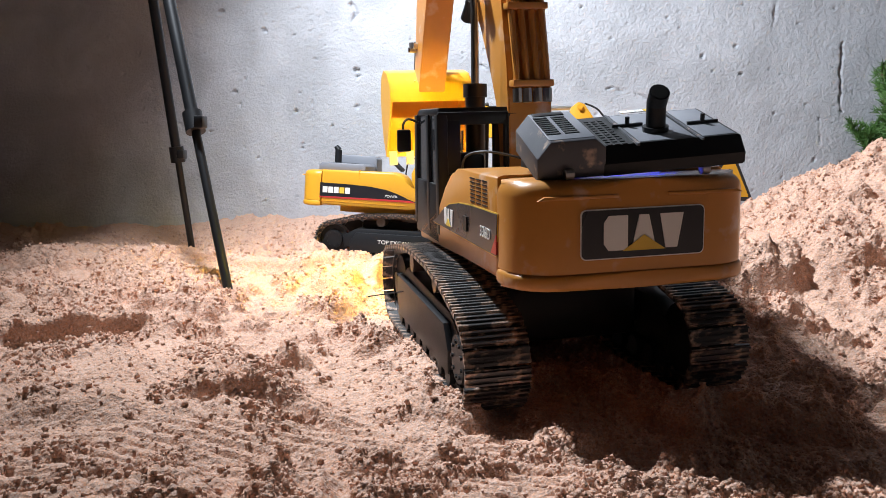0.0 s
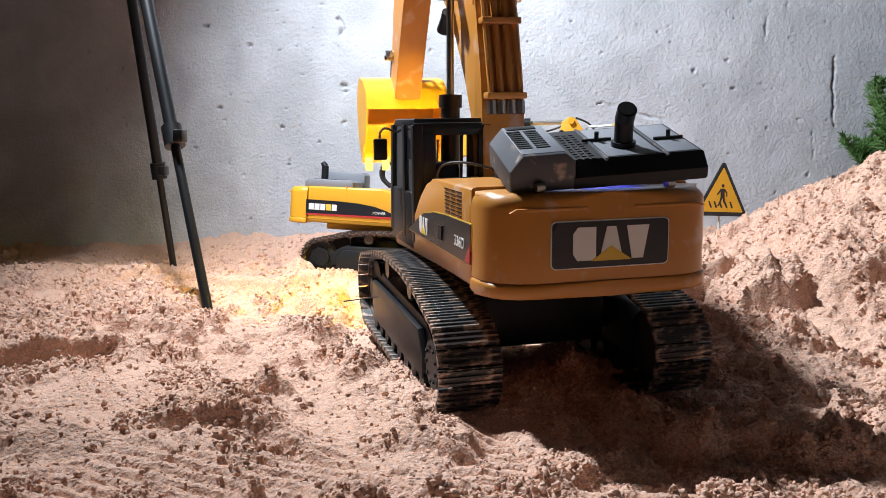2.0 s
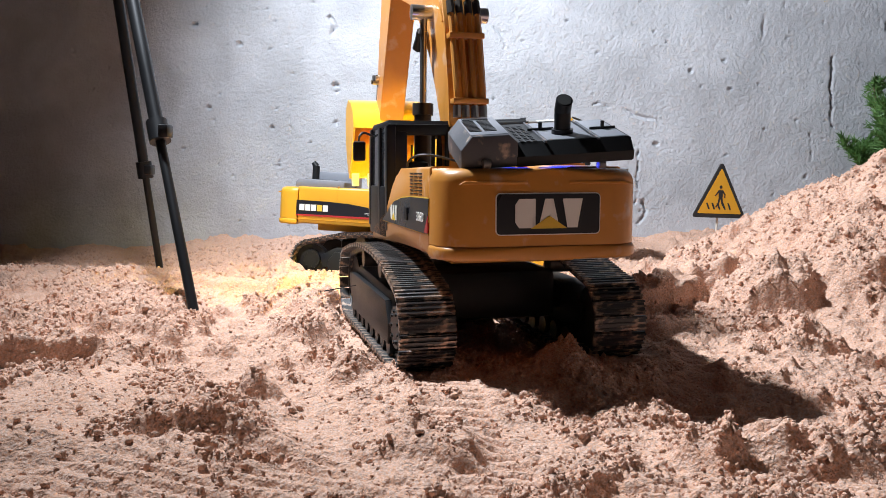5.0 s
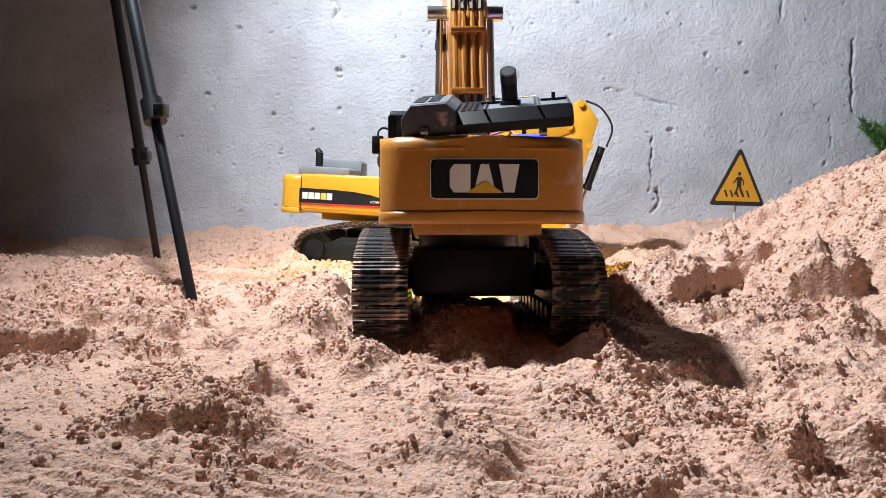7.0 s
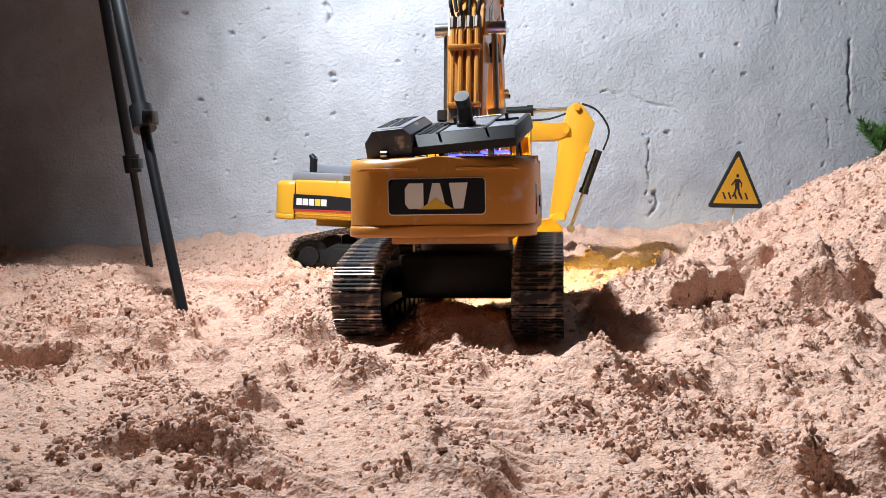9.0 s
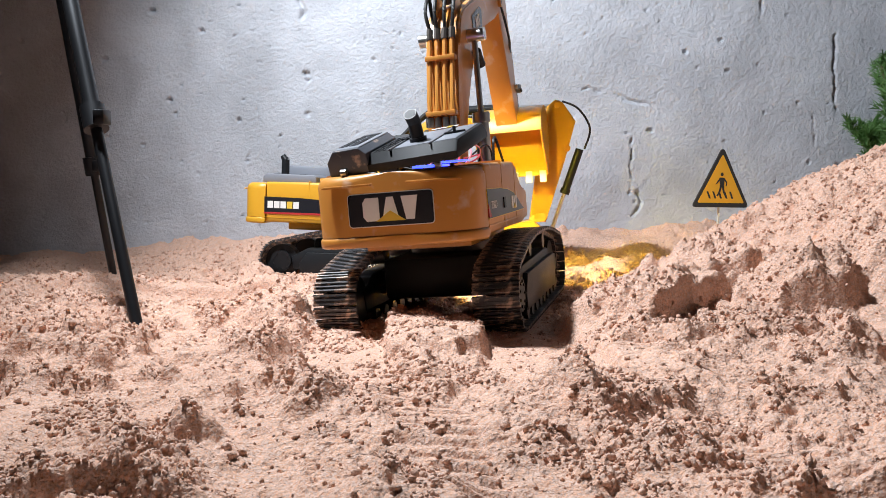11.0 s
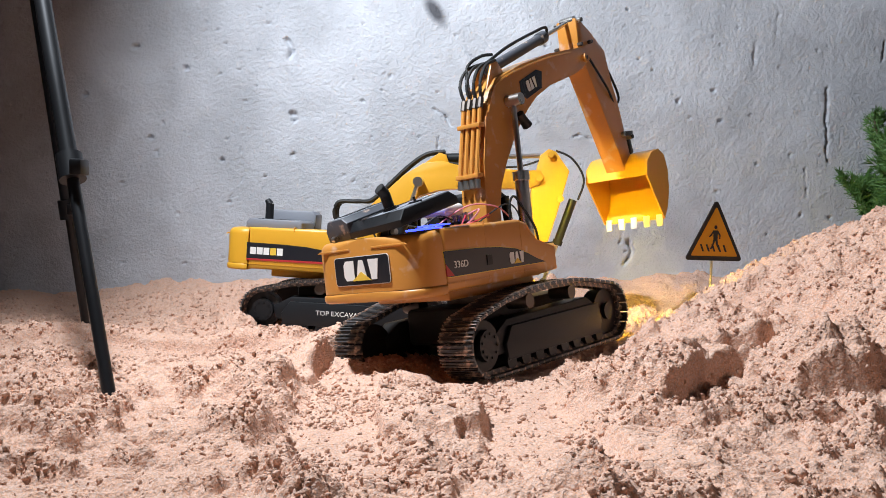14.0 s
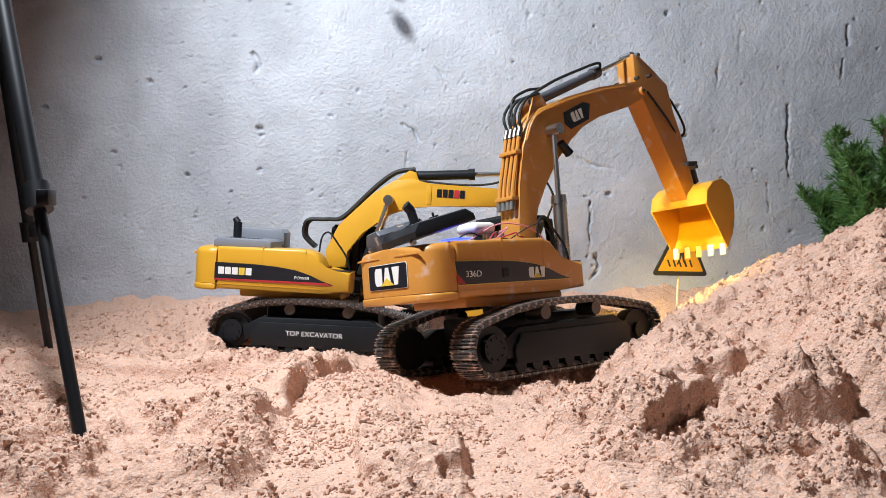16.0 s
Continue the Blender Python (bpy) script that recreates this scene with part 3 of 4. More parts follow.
def path_table():
    P = np.array(track_path() + [track_path()[0]])
    S = np.concatenate([[0], np.cumsum(np.hypot(*np.diff(P, axis=0).T))])
    return P, S


def shoe_pose(s, x):
    P, S = path_table()
    s = s % S[-1]
    q = np.array([np.interp(s, S, P[:, 0]), np.interp(s, S, P[:, 1])])
    w = 0.004
    a = np.array([np.interp((s - w) % S[-1], S, P[:, k]) for k in (0, 1)])
    b = np.array([np.interp((s + w) % S[-1], S, P[:, k]) for k in (0, 1)])
    d = b - a
    # shoes face outwards; the path runs rear, bottom, front, top
    return pose(x, q[0], q[1], math.degrees(math.atan2(d[1], d[0])) + 180, 0, 0)


SHOES = 58


def shoe_mesh():
    bm = B()
    box(bm, (-0.025, -0.0064, -0.0005), (0.025, 0.0064, 0.0018))
    for y in (-0.0045, 0.0, 0.0045):
        box(bm, (-0.025, y - 0.0008, 0.0018), (0.025, y + 0.0008, 0.0040))
    for x in (-0.012, 0.012):
        box(bm, (x - 0.002, -0.007, -0.006), (x + 0.002, 0.007, -0.0005))
    me = bpy.data.meshes.new("shoe")
    bm.to_mesh(me)
    bm.free()
    me.materials.append(TRACK)
    return me


SHOE_MESH = shoe_mesh()


def track(root, x, shoes):
    s = 1 if x > 0 else -1
    bm = B()
    prism(bm, [(-0.125, 0.022), (0.118, 0.022), (0.125, 0.045), (0.09, 0.066), (-0.10, 0.062), (-0.13, 0.045)], x - 0.014, x + 0.014, 0.002)
    prism(bm, [(-0.112, 0.014), (0.108, 0.014), (0.114, 0.030), (0.108, 0.056), (-0.100, 0.054), (-0.114, 0.034)], x + s * 0.014, x + s * 0.0205, 0.0015)
    frame_ob = part("track", bm, BLACK, root, "black crawler track packed with sand")
    bm = rod(B(), (x - 0.012, -0.148, 0.037), (x + 0.012, -0.148, 0.037), 0.030, seg=20)
    rod(bm, (x + s * 0.012, -0.148, 0.037), (x + s * 0.021, -0.148, 0.037), 0.019, seg=16)
    for k in range(9):
        a = 2 * math.pi * k / 9
        rod(bm, (x + s * 0.02, -0.148 + 0.014 * math.cos(a), 0.037 + 0.014 * math.sin(a)), (x + s * 0.0225, -0.148 + 0.014 * math.cos(a), 0.037 + 0.014 * math.sin(a)), 0.0018, seg=6)
    part("sprocket", bm, BLACK, frame_ob)
    bm = rod(B(), (x - 0.010, 0.143, 0.040), (x + 0.010, 0.143, 0.040), 0.031, seg=20)
    rod(bm, (x + s * 0.01, 0.143, 0.040), (x + s * 0.016, 0.143, 0.040), 0.012, seg=14)
    part("idler", bm, BLACK, frame_ob)
    for k in range(8):
        y = -0.105 + 0.03 * k
        bm = rod(B(), (x - 0.019, y, 0.0125), (x + 0.019, y, 0.0125), 0.0095, seg=12)
        part("roller", bm, BLACK, frame_ob)
    for y in (-0.05, 0.05):
        part("carrier_roller", rod(B(), (x - 0.016, y, 0.078), (x + 0.016, y, 0.078), 0.0095, seg=12), DARK_STEEL, frame_ob)
    L = path_table()[1][-1]
    for k in range(SHOES):
        o = new("shoe", SHOE_MESH)
        o.parent = frame_ob
        o.matrix_basis = shoe_pose(k * L / SHOES, x)
        shoes.append((o, k * L / SHOES, x))
    return frame_ob


SIDE = Matrix(((0, 0, 1, 0), (1, 0, 0, 0), (0, 1, 0, 0), (0, 0, 0, 1)))       # a print's x runs forward on the right flank
REAR = Matrix(((1, 0, 0, 0), (0, 0, -1, 0), (0, 1, 0, 0), (0, 0, 0, 1)))      # on the back
LEFT = Matrix(((0, 0, -1, 0), (-1, 0, 0, 0), (0, 1, 0, 0), (0, 0, 0, 1)))     # on the left flank


def block_mark(w, h, m, parent, tip=True):
    """A maker's mark as plain shapes: three pale blocks over a yellow triangle."""
    a = w / 3.1
    bm = B()
    k, q = a * 0.46, h / 2
    outlines = ([(-k, -q * 0.6), (-k * 0.6, -q), (k, -q), (k, q), (-k * 0.6, q), (-k, q * 0.6)], [(-k * 1.05, -q), (k * 1.05, -q), (k * 0.4, q), (-k * 0.4, q)],
                [(-k * 0.5, -q), (k * 0.5, -q), (k, q), (-k, q)])
    for x, pts in zip((-w / 2 + k, 0.0, w / 2 - k), outlines):
        plate(bm, [(x + px, py) for px, py in pts], m)
    part("mark", bm, WHITE, parent, "white block mark", smooth=0)
    if tip:
        bm = plate(B(), [(-w * 0.27, -h * 0.52), (w * 0.27, -h * 0.52), (0, -h * 0.08)], m @ Matrix.Translation((0, 0, 0.0006)))
        part("mark_triangle", bm, LOGO_YELLOW, parent, "yellow triangle", smooth=0)


def bar_mark(w, h, m, parent, dark=False):
    """A maker's mark as five plain bars, one in another colour."""
    for k in range(5):
        x = -w / 2 + w * (k + 0.5) / 5
        bm = plate(B(), [(x - w * 0.085, -h / 2), (x + w * 0.085, -h / 2), (x + w * 0.085, h / 2), (x - w * 0.085, h / 2)], m)
        if k == 3:
            part("mark_bar", bm, RED if dark else LOGO_YELLOW, parent, smooth=0)
        else:
            part("mark_bar", bm, DECAL if dark else WHITE, parent, smooth=0)


def upper(root, paint):
    """The housing: counterweight, two flanks, engine bay, cab."""
    Y = paint
    # counterweight, round in plan
    bm = B()
    half_plan = [(0.0885, -0.186), (0.0885, -0.196), (0.0868, -0.207), (0.083, -0.2155), (0.0765, -0.2225), (0.067, -0.2275), (0.055, -0.2300), (0.0, -0.2305)]
    plan = [(-x, y) for x, y in half_plan] + half_plan[-2::-1]
    prism(bm, plan, 0.114, 0.1765, 0.0, axis="z")
    top = [e for e in bm.edges if all(v.co.z > 0.17 for v in e.verts) and not all(v.co.y > -0.19 for v in e.verts)]
    bmesh.ops.bevel(bm, geom=top, offset=0.011, segments=4, affect="EDGES", profile=0.5)
    cw = part("counterweight", bm, Y, root, "yellow painted counterweight", smooth=50)
    bm = prism(B(), [(x * 1.015, y - 0.0015 if y < -0.2 else y) for x, y in plan], 0.1025, 0.1135, 0.003, axis="z")
    part("counterweight_lip", bm, Y, root, smooth=50)
    for s in (-1, 1):
        bm = prism(B(), [(s * 0.018, 0.1640), (s * 0.018, 0.1665), (s * 0.07, 0.1665), (s * 0.075, 0.1640)], -0.2312, -0.2285, 0.0006, axis="y")
        part("lifting_slot", bm, Y, cw)
    # right flank
    bm = prism(B(), [(-0.185, 0.105), (0.0, 0.1065), (0.05, 0.110), (0.05, 0.146), (0.003, 0.148), (-0.003, 0.166), (-0.012, 0.176), (-0.030, 0.1815), (-0.185, 0.1785)], 0.034, 0.0885, 0.005, seg=3)
    flank = part("right_housing", bm, Y, root, "yellow right engine housing", smooth=50)
    for y in (-0.105, -0.03):
        part("panel_seam", box(B(), (0.036, y - 0.0006, 0.112), (0.0889, y + 0.0006, 0.1822 if y < -0.05 else 0.1805)), Y, flank)
    part("step_plate", box(B(), (0.04, 0.006, 0.146), (0.086, 0.048, 0.1478), 0.0008), BLACK, flank)
    part("sill_seam", box(B(), (0.07, -0.185, 0.1135), (0.0893, 0.0, 0.1148)), Y, flank)
    # left flank with its grille
    bm = prism(B(), [(-0.185, 0.104), (-0.048, 0.104), (0.087, 0.097), (0.087, 0.112), (0.0, 0.128), (-0.03, 0.158), (-0.048, 0.172), (-0.075, 0.177), (-0.185, 0.1785)], -0.0885, -0.034, 0.005, seg=3)
    lflank = part("left_housing", bm, Y, root, "yellow left housing with slotted grille", smooth=50)
    for i in range(9):
        for j in range(3):
            z = 0.148 + 0.0030 * i
            y = -0.155 + 0.017 * j
            part("grille_slot", box(B(), (-0.0890, y - 0.0068, z), (-0.086, y + 0.0062, z + 0.0010)), BLACK, lflank)
    # slew platform, bay
    part("platform", box(B(), (-0.06, -0.15, 0.092), (0.06, 0.03, 0.106), 0.002), Y, root)
    part("bay_floor", box(B(), (-0.034, -0.187, 0.106), (0.034, -0.01, 0.128), 0.001), BLACK, root)
    part("boom_seat", box(B(), (-0.026, -0.01, 0.106), (0.026, 0.06, 0.132), 0.002), BLACK, root)
    bm = rod(B(), (0, 0, 0.060), (0, 0, 0.093), 0.055, seg=28)
    part("slew_ring", bm, DARK_STEEL, root)
    bm = box(B(), (-0.062, -0.10, 0.030), (0.062, 0.10, 0.078), 0.006)
    frame_part = part("undercarriage", bm, BLACK, root)
    for s in (-1, 1):
        for y in (-0.075, 0.075):
            part("undercarriage_arm", rod(B(), (s * 0.04, y * 0.5, 0.052), (s * 0.088, y, 0.045), 0.014, seg=8), BLACK, frame_part)
    # cab
    x0, x1, y0, y1, z0, z1 = -0.0875, -0.014, -0.003, 0.104, 0.112, 0.2275
    bm = prism(B(), [(y0, z1 - 0.008), (y0 + 0.004, z1), (y1 - 0.02, z1), (y1 - 0.004, z1 - 0.008)], x0, x1, 0.003)
    cab = part("cab_roof", bm, BLACK, root, "black operator cab roof")
    for x in (x0 + 0.0035, x1 - 0.0035):
        for a, b in (((y0 + 0.004, z0), (y0 + 0.004, z1 - 0.006)), ((y0 + 0.045, z0), (y0 + 0.043, z1 - 0.006)), ((y1 - 0.001, z0), (y1 - 0.012, z1 - 0.006))):
            bm = prism(B(), [(a[0] - 0.0055, a[1]), (a[0] + 0.0055, a[1]), (b[0] + 0.0055, b[1]), (b[0] - 0.0055, b[1])], x - 0.005, x + 0.005, 0.001)
            part("cab_pillar", bm, BLACK, root)
    part("cab_back", box(B(), (x0, y0, z0), (x1, y0 + 0.004, 0.172), 0.001), BLACK, root)
    part("cab_back_header", box(B(), (x0, y0, 0.212), (x1, y0 + 0.0045, z1 - 0.004), 0.001), BLACK, root)
    for xa, xb in ((x0, x0 + 0.021), (x1 - 0.011, x1)):
        part("cab_back_post", box(B(), (xa, y0 - 0.0005, 0.168), (xb, y0 + 0.005, 0.216), 0.001), BLACK, root)
    part("cab_front", box(B(), (x0, y1 - 0.004, z0 - 0.01), (x1, y1, 0.130), 0.001), BLACK, root)
    part("cab_door", box(B(), (x0 - 0.001, y0 + 0.004, z0 - 0.008), (x0 + 0.003, y1 - 0.002, 0.158), 0.001), BLACK, root)
    part("door_glass", box(B(), (x0 + 0.001, y0 + 0.006, 0.157), (x0 + 0.0025, y1 - 0.012, z1 - 0.006)), GLASS, root)
    part("cab_side", box(B(), (x1 - 0.003, y0 + 0.004, z0), (x1, y1 - 0.002, 0.15), 0.001), BLACK, root)
    part("cab_seat", box(B(), (-0.066, 0.02, 0.115), (-0.036, 0.05, 0.185), 0.005), BLACK, root)
    for k in range(3):
        part("cab_guard_bar", rod(B(), (-0.062 + 0.011 * k, y1 - 0.006, 0.16), (-0.062 + 0.011 * k, y1 - 0.012, 0.205), 0.0012, seg=6), GREY, root)
    bm = hose(B(), [(x0, 0.082, 0.214), (x0 - 0.010, 0.083, 0.218), (x0 - 0.016, 0.080, 0.214), (x0 - 0.017, 0.078, 0.206)], 0.0013)
    arm = part("mirror_arm", bm, BLACK, root)
    part("mirror", box(B(), (x0 - 0.024, 0.073, 0.186), (x0 - 0.010, 0.079, 0.208), 0.002), BLACK, arm)
    # handrails at the right front
    bm = hose(B(), [(0.062, -0.012, 0.178), (0.062, -0.008, 0.205), (0.062, 0.004, 0.213), (0.064, 0.020, 0.195), (0.066, 0.038, 0.170), (0.066, 0.044, 0.147)], 0.0017)
    part("handrail", bm, BLACK, root)
    return cw, flank, lflank


def decals_main(cw, flank, lflank):
    zc, w, h = 0.140, 0.0905, 0.034
    rear = Matrix.Translation((0, -0.2306, zc)) @ REAR
    part("mark_rim", plate(B(), rounded(w, h, 0.004), rear, 0.0008), WHITE, cw, "thin white rim", smooth=0)
    part("mark_panel", plate(B(), rounded(w - 0.0016, h - 0.0016, 0.0034), rear, 0.0012), DECAL, cw, "black mark panel on the rear", smooth=0)
    block_mark(0.058, 0.0235, rear @ Matrix.Translation((0.0, 0.0005, 0.0012)), cw)
    # flank stripe: straight below, arched above, pointed at its front
    low = [(-0.1875 + 0.004, 0.1215), (0.02, 0.1225)]
    arch = [(0.0, 0.1285), (-0.02, 0.137), (-0.045, 0.1445), (-0.08, 0.149), (-0.12, 0.151), (-0.1875, 0.1515)]
    for ob, side, x in ((flank, SIDE, 0.0885), (lflank, LEFT, -0.0885)):
        f = 1 if side is SIDE else -1
        pts = [(f * y, z) for y, z in low + arch]
        part("stripe_rim", plate(B(), [(p[0] * 1.004, p[1] + (0.0009 if p[1] > 0.13 else -0.0009)) for p in pts], Matrix.Translation((x, 0, 0)) @ side, 0.0006), LOGO_YELLOW, ob, smooth=0)
        part("stripe", plate(B(), pts, Matrix.Translation((x, 0, 0)) @ side, 0.0010), DECAL, ob, "black flank stripe", smooth=0)
        part("stripe_red", plate(B(), [(f * -0.1850, 0.1225), (f * -0.172, 0.1225), (f * -0.186, 0.137)], Matrix.Translation((x, 0, 0)) @ side, 0.0013), RED, ob, smooth=0)
        letters("336D", 0.0115, Matrix.Translation((x + 0.0013 * f, -0.158, 0.1345)) @ side, WHITE, ob, width=0.026)
        block_mark(0.031, 0.0145, Matrix.Translation((x + 0.001 * f, -0.045, 0.1335)) @ side, ob)
        part("lock_plate", box(B(), (x - 0.001, -0.108, 0.129), (x + 0.0022 * f, -0.098, 0.141)), BLACK, ob)


def decals_second(cw, flank):
    low = [(-0.1875, 0.1215), (0.02, 0.1225)]
    arch = [(0.0, 0.1285), (-0.02, 0.137), (-0.045, 0.1445), (-0.08, 0.149), (-0.12, 0.151), (-0.1875, 0.1515)]
    base = Matrix.Translation((0.0885, 0, 0)) @ SIDE
    part("stripe", plate(B(), low + arch, base, 0.0010), DECAL, flank, "black flank stripe", smooth=0)
    part("stripe_red", plate(B(), [(-0.1875, 0.1205), (0.018, 0.1215), (0.005, 0.1255), (-0.1875, 0.1235)], base, 0.0014), RED, flank, smooth=0)
    bar_mark(0.060, 0.0125, Matrix.Translation((0.0895, -0.152, 0.1375)) @ SIDE, flank)
    letters("POWER", 0.007, Matrix.Translation((0.0897, -0.035, 0.1315)) @ SIDE, WHITE, flank, width=0.026)


def cylinder_part(root, p0, p1, split, r, rr, name, barrel=BLACK, rodmat=STEEL):
    p0, p1 = Vector(p0), Vector(p1)
    q = p0.lerp(p1, split)
    bm = rod(B(), p0, q, r, seg=16)
    rod(bm, p0.lerp(p1, split - 0.06), q, r * 1.22, seg=16)
    c = part(name, bm, barrel, root)
    bm = rod(B(), q, p1, rr, seg=12)
    part("rod", bm, rodmat, c, "bright steel piston rod")
    d = Vector((r * 1.5, 0, 0))
    part("rod_eye", rod(B(), p1 - d, p1 + d, rr * 2.2, seg=12), rodmat, c)
    return c


def bucket(root, prof, hinge, lip_dir, half=0.05):
    """A bucket open along the line between its outline's ends."""
    bm = B()
    t = 0.0028
    for s in (-1, 1):
        prism(bm, prof, s * half, s * (half - t), 0.0)
    inner = []
    c = Vector((sum(p[0] for p in prof) / len(prof), sum(p[1] for p in prof) / len(prof)))
    for p in prof:
        d = c - Vector(p)
        inner.append(tuple(Vector(p) + d.normalized() * t))
    prism(bm, list(prof) + inner[::-1], -half + t * 0.5, half - t * 0.5, 0.0)
    b = part("bucket", bm, YELLOW_CLEAN, root, "yellow digging bucket dusted with sand", smooth=40)
    lip = Vector(prof[-1])
    d = Vector(lip_dir).normalized()
    n = Vector((-d.y, d.x))
    for k in range(5):
        x = -half + 0.010 + (2 * half - 0.02) * k / 4
        a, e = lip - d * 0.008, lip + d * 0.012
        bm = prism(B(), [tuple(a + n * 0.003), tuple(a - n * 0.003), tuple(e - n * 0.0012), tuple(e + n * 0.0012)], x - 0.0058, x + 0.0058, 0.0008)
        part("tooth", bm, WHITE, b, "pale worn bucket tooth")
    for s in (-1, 1):
        bm = prism(B(), [(hinge[0] - 0.012, hinge[1] - 0.006), (hinge[0] + 0.02, hinge[1] - 0.002), (hinge[0] + 0.018, hinge[1] + 0.014), (hinge[0] - 0.006, hinge[1] + 0.008)], s * 0.020, s * 0.024, 0.001)
        part("bracket", bm, YELLOW_CLEAN, b)
    return b


def lid_open(root):
    """The engine hood, tipped up at its front, with grilles and exhaust."""
    M = Matrix.Translation((0.006, -0.224, 0.1795)) @ Matrix.Rotation(radians(-8), 4, "Z") @ Matrix.Rotation(radians(-3.5), 4, "Y") @ Matrix.Rotation(radians(14), 4, "X")

    def put(bm):
        bmesh.ops.transform(bm, matrix=M @ Matrix.Translation((-0.004, 0, 0)) @ Matrix.Diagonal((0.94, 0.84, 1.0, 1)), verts=bm.verts)
        return bm
    bm = prism(B(), [(0.0, 0.0), (0.112, 0.0), (0.112, 0.009), (0.100, 0.018), (0.012, 0.018), (0.0, 0.008)], -0.03, 0.078, 0.003)
    hood = part("hood", put(bm), BLACK, root, "black engine hood tipped open")
    # lighter grey on top stands in for the lamp's sheen on dusty plastic
    for xa, xb in ((0.002, 0.044), (0.0495, 0.074)):
        part("hood_panel", put(box(B(), (xa, 0.014, 0.0170), (xb, 0.098, 0.0184), 0.0005)), HOOD_GREY, hood, "dusty grey hood panel, lightened for lamp sheen")
    bm = B()
    a = [(-0.076, 0.0), (-0.026, 0.0), (-0.026, 0.020), (-0.034, 0.027), (-0.066, 0.027), (-0.076, 0.016)]
    prism(bm, a, 0.0, 0.090, 0.002, axis="y")
    part("air_box", put(bm), GREY, hood, "dark grey plastic air box with a grille")
    # top plate paler than the box: lamp sheen put into its colour
    part("air_box_top", put(box(B(), (-0.0665, 0.004, 0.0255), (-0.0335, 0.087, 0.0275), 0.0006)), HOOD_GREY, hood, "grey slotted top, lightened for lamp sheen")
    for i in range(9):
        for j in range(2):
            x = -0.0655 + 0.0135 * j
            part("vent_slot", put(box(B(), (x, 0.018 + 0.0062 * i, 0.0270), (x + 0.0105, 0.0215 + 0.0062 * i, 0.0281))), BLACK, hood)
    part("air_box_hatch", put(box(B(), (-0.040, 0.076, 0.026), (-0.064, 0.086, 0.0282), 0.0005)), BLACK, hood)
    for i in range(11):
        for j in range(3):
            part("hood_vent", put(box(B(), (-0.022 + 0.0055 * j, 0.012 + 0.0072 * i, 0.0178), (-0.0185 + 0.0055 * j, 0.0155 + 0.0072 * i, 0.0186))), BLACK, hood)
    part("hood_seam", put(box(B(), (-0.002, 0.006, 0.0175), (0.0, 0.100, 0.0192))), GREY, hood)
    part("hood_seam", put(box(B(), (0.046, 0.006, 0.0175), (0.0475, 0.100, 0.0188))), GREY, hood)
    for x, y in ((0.062, 0.05), (0.006, 0.06)):
        bm = rod(B(), (x, y, 0.018), (x, y, 0.0255), 0.0018, seg=8)
        box(bm, (x - 0.012, y - 0.001, 0.0185), (x + 0.012, y + 0.001, 0.0205))
        part("hood_latch", put(bm), BLACK, hood)
    bm = rod(B(), (0.022, 0.040, 0.014), (0.022, 0.040, 0.022), 0.0098, seg=18)
    rod(bm, (0.022, 0.040, 0.020), (0.022, 0.040, 0.039), 0.0074, seg=18)
    rod(bm, (0.022, 0.040, 0.038), (0.022, 0.034, 0.047), 0.0076, seg=18)
    part("exhaust", put(bm), BLACK, hood, "black exhaust stack")
    part("exhaust_mouth", put(rod(B(), (0.022, 0.0341, 0.0470), (0.022, 0.0339, 0.0473), 0.0062, seg=16)), RUBBER, hood)
    bar_mark(0.032, 0.006, M @ Matrix.Translation((0.024, 0.090, 0.0182)), hood)
    for x in (-0.05, 0.05):
        part("hinge", rod(B(), (x - 0.003, -0.222, 0.180), (x + 0.003, -0.222, 0.180), 0.0035, seg=10), STEEL, root)
    # what lies bare under it
    part("battery", box(B(), (-0.018, -0.13, 0.128), (0.024, -0.065, 0.178), 0.003), BLACK, root, "black receiver box")
    for k in range(5):
        part("valve", box(B(), (-0.020 + 0.0095 * k, -0.052, 0.128), (-0.0125 + 0.0095 * k, -0.034, 0.188), 0.001), DARK_STEEL, root)
        part("valve_cap", rod(B(), (-0.016 + 0.0095 * k, -0.043, 0.187), (-0.016 + 0.0095 * k, -0.043, 0.199), 0.0034, seg=10), STEEL, root)
    bm = box(B(), (-0.024, -0.092, 0.196), (0.020, -0.050, 0.212), 0.007, seg=3)
    part("cable_bundle", bm, WHITE, root, "white taped cable bundle")
    part("blue_lamp", box(B(), (0.0, -0.150, 0.180), (0.034, -0.118, 0.1825), 0.0008), LED_BLUE, root, "blue glowing diode strip")
    part("blue_lamp", box(B(), (0.034, -0.165, 0.183), (0.062, -0.135, 0.1845), 0.0008), LED_BLUE, root)
    part("rear_board", box(B(), (-0.02, -0.185, 0.128), (0.06, -0.165, 0.168), 0.001), GREY, root)
